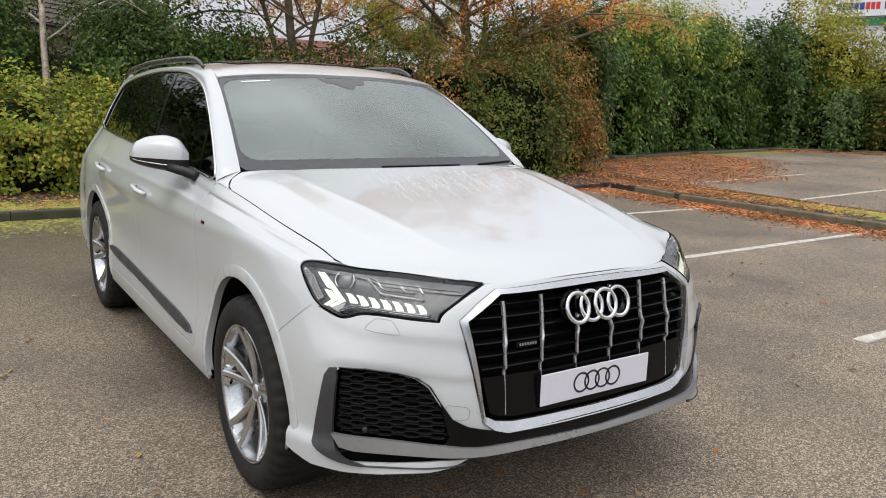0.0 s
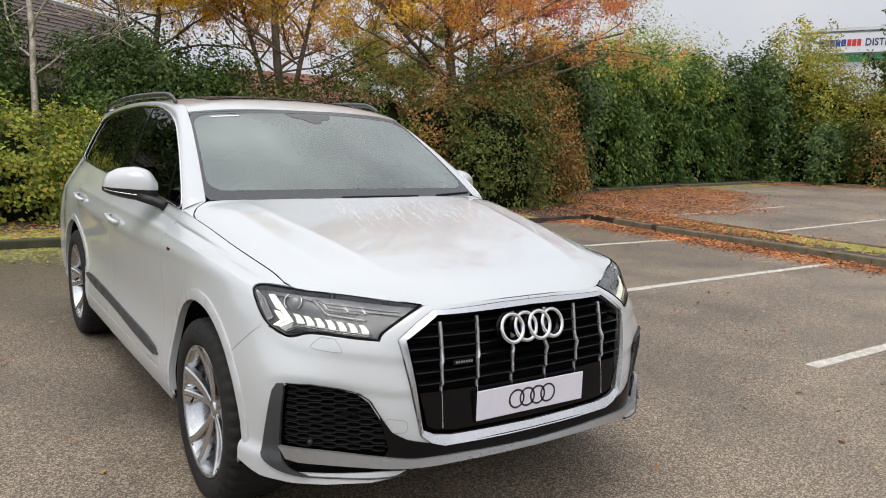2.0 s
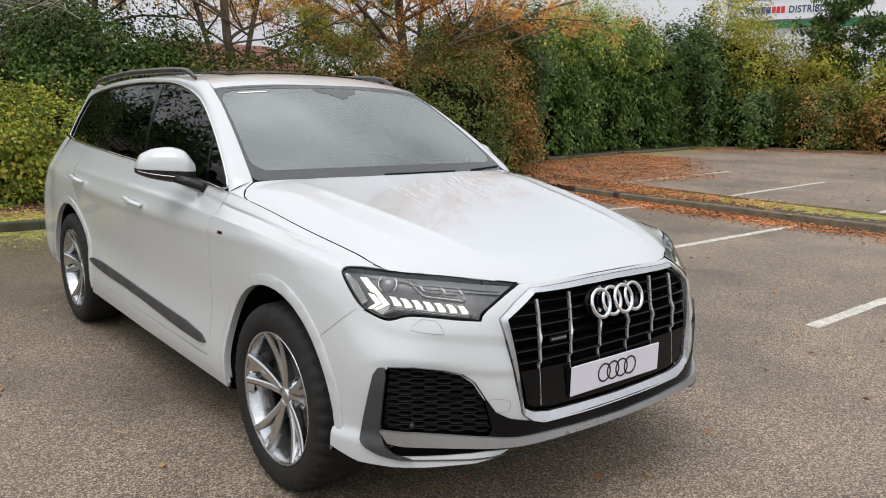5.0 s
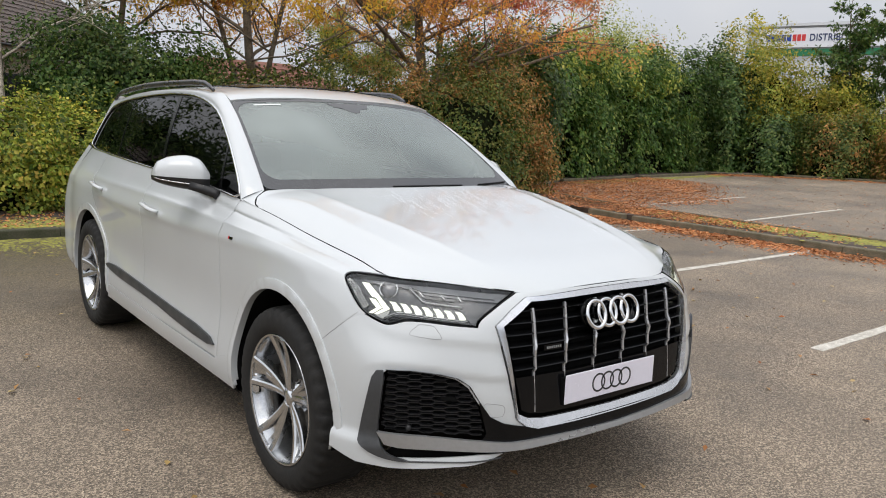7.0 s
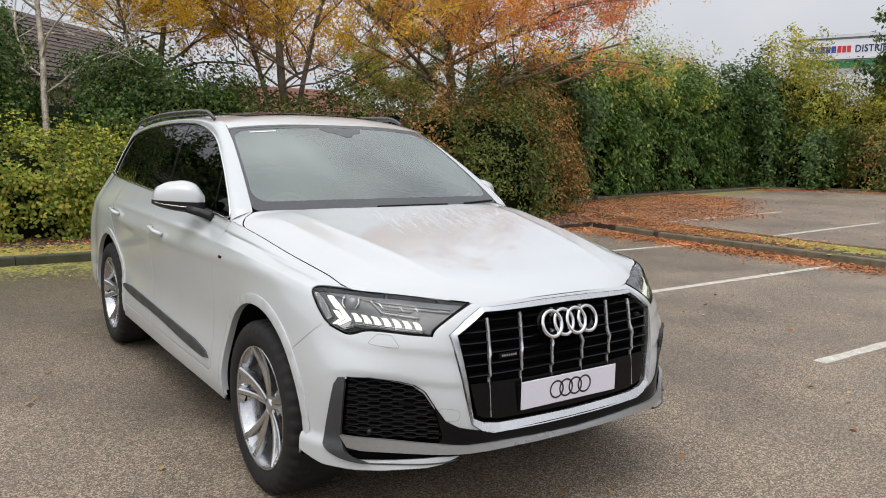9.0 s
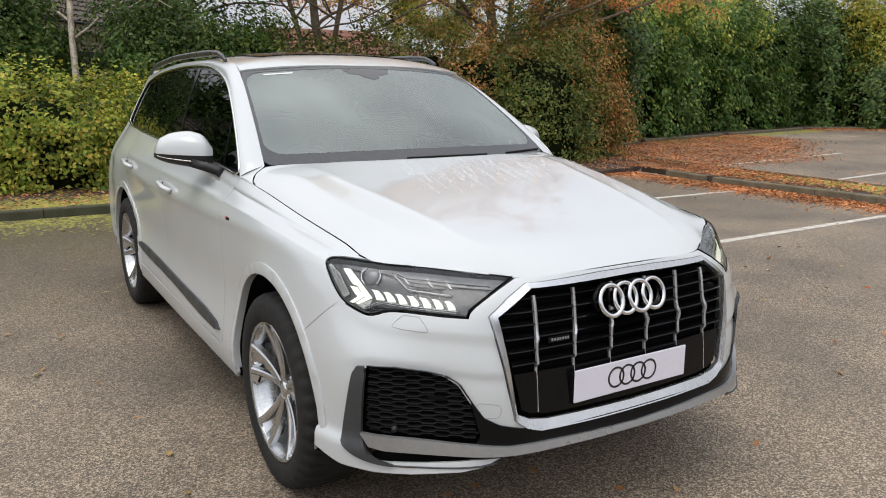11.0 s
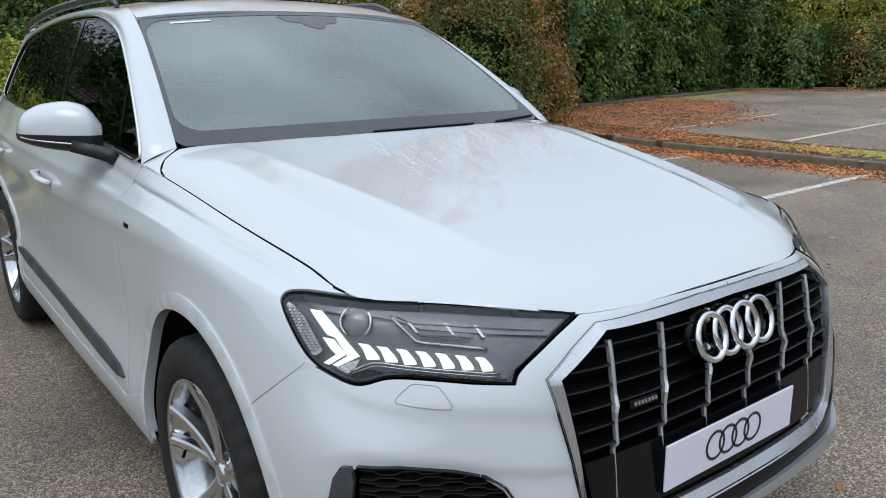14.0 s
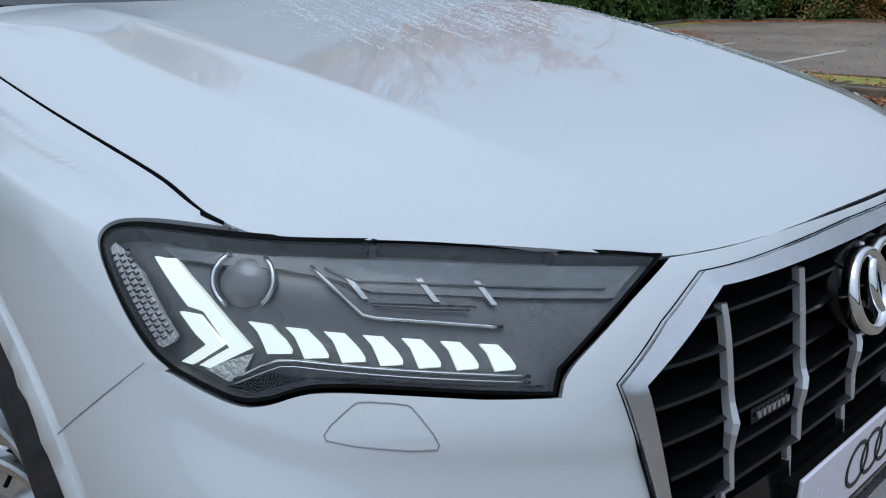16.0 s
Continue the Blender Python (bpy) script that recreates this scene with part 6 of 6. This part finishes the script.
for k, (cx, cy, rx, ry, h, m) in enumerate(HEDGE):
    shrub("laurel_hedge", "glossy green laurel of the tall boundary hedge", "hedge", (cx, cy, .9), (rx, ry, h - .48), 12000, (.17, .085), m, 90 + k, .05, .13, "boundary hedge", .55, ((.35, SHOOTS, 3.0),) if m is LAUREL else (), .5, .66, 1.6, .6, .55)
for k, (cx, cy, rx, h) in enumerate(((21.6, 18.9, 2.0, 5.8), (24.2, 19.6, 2.1, 6.3), (26.6, 20.2, 1.9, 5.2))):
    shrub("pale_shrub", "light green feathery shrub behind the hedge", "shrub", (cx, cy, 1.5), (rx, 1.4, h - 1.5), 12000, (.13, .045), SHOOTS, 110 + k, .03, .26, "shrubs behind the hedge", .3, (), .72, .55, 2.0)
for k, (cx, cy, rx, h, m) in enumerate(((30.9, 16.7, 2.1, 6.0, YELLOWING), (32.6, 14.4, 1.8, 4.6, YELLOWING), (33.6, 10.6, 2.0, 4.0, BRAMBLE), (34.6, 7.4, 2.2, 4.2, YELLOWING), (35.2, 3.6, 2.2, 4.0, BRAMBLE))):
    shrub("mixed_shrub", "olive and yellow shrub at the edge of the car park", "shrub", (cx, cy, .8), (rx, 1.8, h - .8), 10000, (.15, .07), m, 120 + k, .06, .15, "shrubs at the far edge", .4, ((.2, SHOOTS, 2.0),), .62, .70, 2.6)

for k, (cx, cy, m, leaf) in enumerate(((29.6, 15.1, LAUREL_DARK, (.17, .085)), (31.0, 12.8, COTONEASTER, (.12, .07)), (32.3, 9.8, RUSSET, (.12, .07)), (33.2, 6.8, COTONEASTER, (.12, .07)))):
    shrub("low_shrub", "low dark shrub below the yellowing ones", "shrub", (cx, cy, .7), (1.7, 1.3, 1.9), 8000, leaf, m, 130 + k, .05, .13, "shrubs along the far kerb", .55, ((.3, RUSSET, 0),) if m is COTONEASTER else (), .5, .66, 1.6, .6, .55)

# ---- trees ----
GOLD = leafy("golden_leaves", [(0.483, 0.310, 0.041), (0.676, 0.425, 0.062), (0.780, 0.529, 0.093), (0.604, 0.414, 0.072), (0.773, 0.437, 0.093)], 0.6, 0.58)
RED = leafy("red_leaves", [(.50, .13, .10), (.62, .19, .14), (.66, .28, .16)], 0.6, 0.58)


def spreading_tree(name, label, foot, height, radius, low, reach, n_limbs, seed, crowns, n_leaves, leaders=2, leaf=(.10, .033), bark=BARK, twig=.016):
    """A tree with upright leaders and wide limbs from low down; crowns: (material, test of a place), the first that holds."""
    rnd = random.Random(seed)
    ob = thing(name, label, "tree", at=foot)
    runs, tips = [], []
    stems = []
    for j in range(leaders):
        a = rnd.uniform(0, 6.28)
        lean = .10 + .16 * j
        p, run = Vector((0, 0, 0)), []
        for k in range(13):
            t = k / 12
            run.append((p.copy(), radius * (1.25 if k == 0 else 1) * (1 - .86 * t) * (1 if j == 0 else .62)))
            w = lean * (.25 if t < .15 else 1)
            p = p + Vector((math.cos(a) * w + rnd.gauss(0, .05), math.sin(a) * w + rnd.gauss(0, .05), 1)).normalized() * (height / 12)
        runs.append(run)
        stems.append(run)
    for k in range(n_limbs):
        t = ((k + .5) / n_limbs) ** 1.25
        z = low + (height * .88 - low) * t
        run = stems[k % leaders]
        i = min(11, int(z / height * 12))
        p, r = run[i]
        f = z / height * 12 - i
        q = p.lerp(run[i + 1][0], min(1, f))
        a = k * 2.4 + rnd.uniform(-.4, .4)
        rise = rnd.uniform(.25, .75) + .5 * t
        length = reach * (1 - .55 * t) * rnd.uniform(.55, .8)
        grow(q, Vector((math.cos(a), math.sin(a), rise)), length, max(twig, r * .45), 3, rnd, runs, tips, .02, 3, .15)
    o = new("trunk", limb_mesh(runs, 6))
    o.data.materials.append(bark)
    o.parent = ob
    pts = np.array([tuple(p) for p, _ in tips])
    weight = np.where(pts[:, 2] < 6.2, 1.0, .35)
    heads = pts[rng.choice(len(pts), n_leaves // 9, p=weight / weight.sum())] + rng.normal(0, .07, (n_leaves // 9, 3))
    p = np.repeat(heads, 9, 0) + rng.normal(0, .085, (len(heads) * 9, 3)) * (1, 1, .8)
    left = np.ones(len(p), bool)
    for m, test in crowns:
        pick = left & test(p)
        left &= ~pick
        if pick.any():
            c = new("crown", leaf_mesh("crown", p[pick], rng.normal(0, 1, (pick.sum(), 3)) + (0, 0, .5), leaf[0], leaf[1], m, 0.6))
            c.parent = ob
    return ob


spreading_tree("amber_tree", "autumn tree with golden and amber leaves", (4.5, 12.6, 0), 8.5, .12, 2.3, 5.0, 26, 5,
               ((GOLD, lambda p: p[:, 0] + .7 * p[:, 1] < -.4 + .5 * np.sin(p[:, 2] * 3)), (AMBER, lambda p: p[:, 0] < 99)), 42000, 3)
spreading_tree("rust_tree", "autumn tree with rust-red leaves and spreading limbs", (9.3, 13.0, 0), 9.0, .17, 2.2, 6.6, 34, 12,
               ((RED, lambda p: (np.abs(p[:, 0] - 1.9) < .9) & (p[:, 2] > 3.6)), (AMBER, lambda p: p[:, 0] < -.6), (RUST, lambda p: p[:, 0] < 99)), 54000, 2)
spreading_tree("amber_tree", "golden autumn tree behind the dark evergreen shrub", (2.3, 15.0, 0), 8.0, .10, 2.9, 3.6, 22, 31, ((GOLD, lambda p: p[:, 0] < 1.2), (AMBER, lambda p: p[:, 0] < 99)), 36000, 2)
spreading_tree("lime_tree", "yellow-green tree behind the rust-red one", (10.6, 17.5, 0), 6.0, .10, 1.6, 2.4, 16, 23, ((SHOOTS, lambda p: p[:, 0] < 99),), 30000, 2)
spreading_tree("green_tree", "small dark green tree before the warehouse", (33.0, 13.4, 0), 7.6, .09, 2.6, 2.6, 14, 41, ((LAUREL_DARK, lambda p: p[:, 0] < 99),), 9000, 2, leaf=(.20, .09))
spreading_tree("birch_tree", "thin pale birch with bare branches", (-.25, 11.6, 0), 9.0, .068, 2.2, 3.0, 13, 8, (), 0, 1, bark=BIRCH, twig=.009)
for k, (x, y) in enumerate(((-3.2, 17.5), (-6.5, 18.5), (-9.5, 17.5))):
    shrub("evergreen", "tall dark evergreen closing the car park's side", "tree", (x - 1.5, y, 1.5), (2.4, 2.2, 5.5), 7000, (.26, .11), LAUREL_DARK, 140 + k, .05, .2, "evergreens at the side")


# ---- buildings ----
def tiled_roof(parent, mat_r, x0, x1, y0, z0, y1, z1, hip0, hip1, tile_w, tile_l):
    """A sloping roof of single tiles from the eave (y0, z0) up to (y1, z1); hips draw the ends in."""
    up = Vector((0, y1 - y0, z1 - z0))
    ln = up.length
    up.normalize()
    nrm = Vector((1, 0, 0)).cross(up)
    bm = bmesh.new()
    bm.faces.new([bm.verts.new(q) for q in ((x0, y0, z0), (x1, y0, z0), (x1 - hip1, y1, z1), (x0 + hip0, y1, z1))])
    r = part("roof", bm, mat_r, parent, "tiled roof", smooth=False)
    b = bmesh.new()
    cols = 5
    vs = [[b.verts.new(Vector((tile_w * (i / (cols - 1) - .5), 0, 0)) + up * (tile_l * 1.15 * j) + nrm * (.035 - .03 * j + .03 * math.sin(math.pi * i / (cols - 1)))) for i in range(cols)] for j in (0, 1)]
    vs.append([b.verts.new(v.co - nrm * .03) for v in vs[0]])
    for i in range(cols - 1):
        b.faces.new((vs[0][i], vs[0][i + 1], vs[1][i + 1], vs[1][i]))
        b.faces.new((vs[2][i], vs[2][i + 1], vs[0][i + 1], vs[0][i]))
    me = bpy.data.meshes.new("roof_tile")
    b.to_mesh(me)
    b.free()
    me.materials.append(mat_r)
    rows = int(ln / tile_l)
    for j in range(rows):
        t = j / rows
        a, c = x0 + hip0 * t, x1 - hip1 * t
        for i in range(int((c - a) / tile_w)):
            o = new("roof_tile", me)
            o.parent = r
            o.location = Vector((a + tile_w * (i + .5), y0, z0)) + up * (j * tile_l) + nrm * .004
    return r


house = thing("house", "bungalow with brown tiled roof behind the shrubs", "house")
house.matrix_world = pose(-.68, 17.87, 0, 0, 0, 47)
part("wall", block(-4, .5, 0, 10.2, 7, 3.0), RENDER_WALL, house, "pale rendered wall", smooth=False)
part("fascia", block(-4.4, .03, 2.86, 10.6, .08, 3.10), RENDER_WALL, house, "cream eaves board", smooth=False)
part("gutter", sweep([(-4.4, -.03, 3.08), (10.6, -.03, 3.08)], oval(.05, .04, 8)), BLACK_SATIN, house, "dark gutter")
part("window", block(1.2, .47, .9, 4.6, .52, 2.4), BLACK_GLOSS, house, "dark window", smooth=False)
tiled_roof(house, TILE, -4.4, 10.6, 0, 3.10, 3.4, 5.38, 0.0, 0.1, .24, .28)
house2 = thing("house", "low building with red tiled roof beyond the trees", "house")
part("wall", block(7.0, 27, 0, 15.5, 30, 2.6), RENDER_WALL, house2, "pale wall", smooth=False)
tiled_roof(house2, RED_TILE, 6.6, 16.0, 26.6, 2.6, 29, 3.9, 2.5, 2.5, .40, .40)

depot = thing("warehouse", "white clad warehouse with a large roof sign", "building")
M = Matrix.Translation((51.9, 30.4, .3)) @ Matrix.Rotation(radians(-72), 4, "Z")


def on_depot(name, bm, m, label="", smooth=False):
    bmesh.ops.transform(bm, matrix=M, verts=bm.verts)
    return part(name, bm, m, depot, label, smooth)


on_depot("wall", block(0, 0, 0, 45, 25, 9.35), CLADDING, "white clad wall")
for k in range(22):
    on_depot("cladding_rib", block(-.02, -.05, 7.0 + k * .105, 45, -.005, 7.05 + k * .105), CLADDING)
on_depot("green_band", block(-.06, -.10, 7.25, 45, -.06, 7.75), GREEN_BAND, "green band under the sign")
on_depot("roof_edge", block(-.2, -.3, 9.35, 45.3, 25, 9.55), CLADDING, "pale roof edge")
board = on_depot("sign_board", block(.8, -.22, 7.85, 16, -.12, 9.2), SIGN_WHITE, "white sign board with lettering")


def sign_bar(x0, z0, x1, z1, m):
    b = block(x0, -.245, z0, x1, -.222, z1)
    bmesh.ops.transform(b, matrix=Matrix.Translation((0, 0, 0)), verts=b.verts)
    bmesh.ops.transform(b, matrix=M, verts=b.verts)
    return part("sign_bar", b, m, board, smooth=False)


for k in range(5):
    sign_bar(1.3 + k * .36, 8.30, 1.60 + k * .36, 8.76, SIGN_BLUE)
for k in range(3):
    sign_bar(3.13 + k * .31, 8.30, 3.38 + k * .31, 8.76, SIGN_RED)
txt = bpy.data.curves.new("sign_word", "FONT")
txt.body, txt.size, txt.extrude, txt.offset = "DISTRIBUTION", 0.68, 0.01, 0.014
txt.space_character = 1.08
tmp = new("sign_word", txt)
me = bpy.data.meshes.new_from_object(tmp.evaluated_get(bpy.context.evaluated_depsgraph_get()))
bpy.data.objects.remove(tmp)
me.materials.clear()
me.materials.append(SIGN_NAVY)
word = new("sign_word", me)
word.parent = board
word.matrix_world = M @ Matrix.Translation((4.25, -.235, 8.30)) @ Matrix.Rotation(radians(90), 4, "X") @ Matrix.Diagonal((0.80, 1, 1, 1))
tagged(word, "dark blue lettering")
mast = thing("mast", "slim grey lighting mast in the distance", "mast", at=(29.5, 53.5, 0))
part("pole", sweep([(0, 0, 0), (0, 0, 9)], oval(.16, .16, 8), up=Vector((1, 0, 0)), taper=lambda f: 1 - .4 * f), STEEL, mast)

# far belt of trees that closes the place
n = 26000
ang = rng.uniform(0, 2 * np.pi, n)
rad = 95 + rng.normal(0, 4, n)
topz = 5.0 + 2.2 * lumps(np.column_stack([np.cos(ang) * 6, np.sin(ang) * 6, ang * 0]), 0.8, 5) + 1.0 * lumps(np.column_stack([np.cos(ang) * 30, np.sin(ang) * 30, ang * 0]), 0.8, 6)
p = np.column_stack([np.cos(ang) * rad, np.sin(ang) * rad, topz * rng.random(n) ** .7])
tagged(new("far_woods", leaf_mesh("far_woods", p, np.column_stack([-np.cos(ang), -np.sin(ang), ang * 0]), 1.6, .9, FAR_TREES)), "dark tree line along the horizon", "trees", kind="stuff")
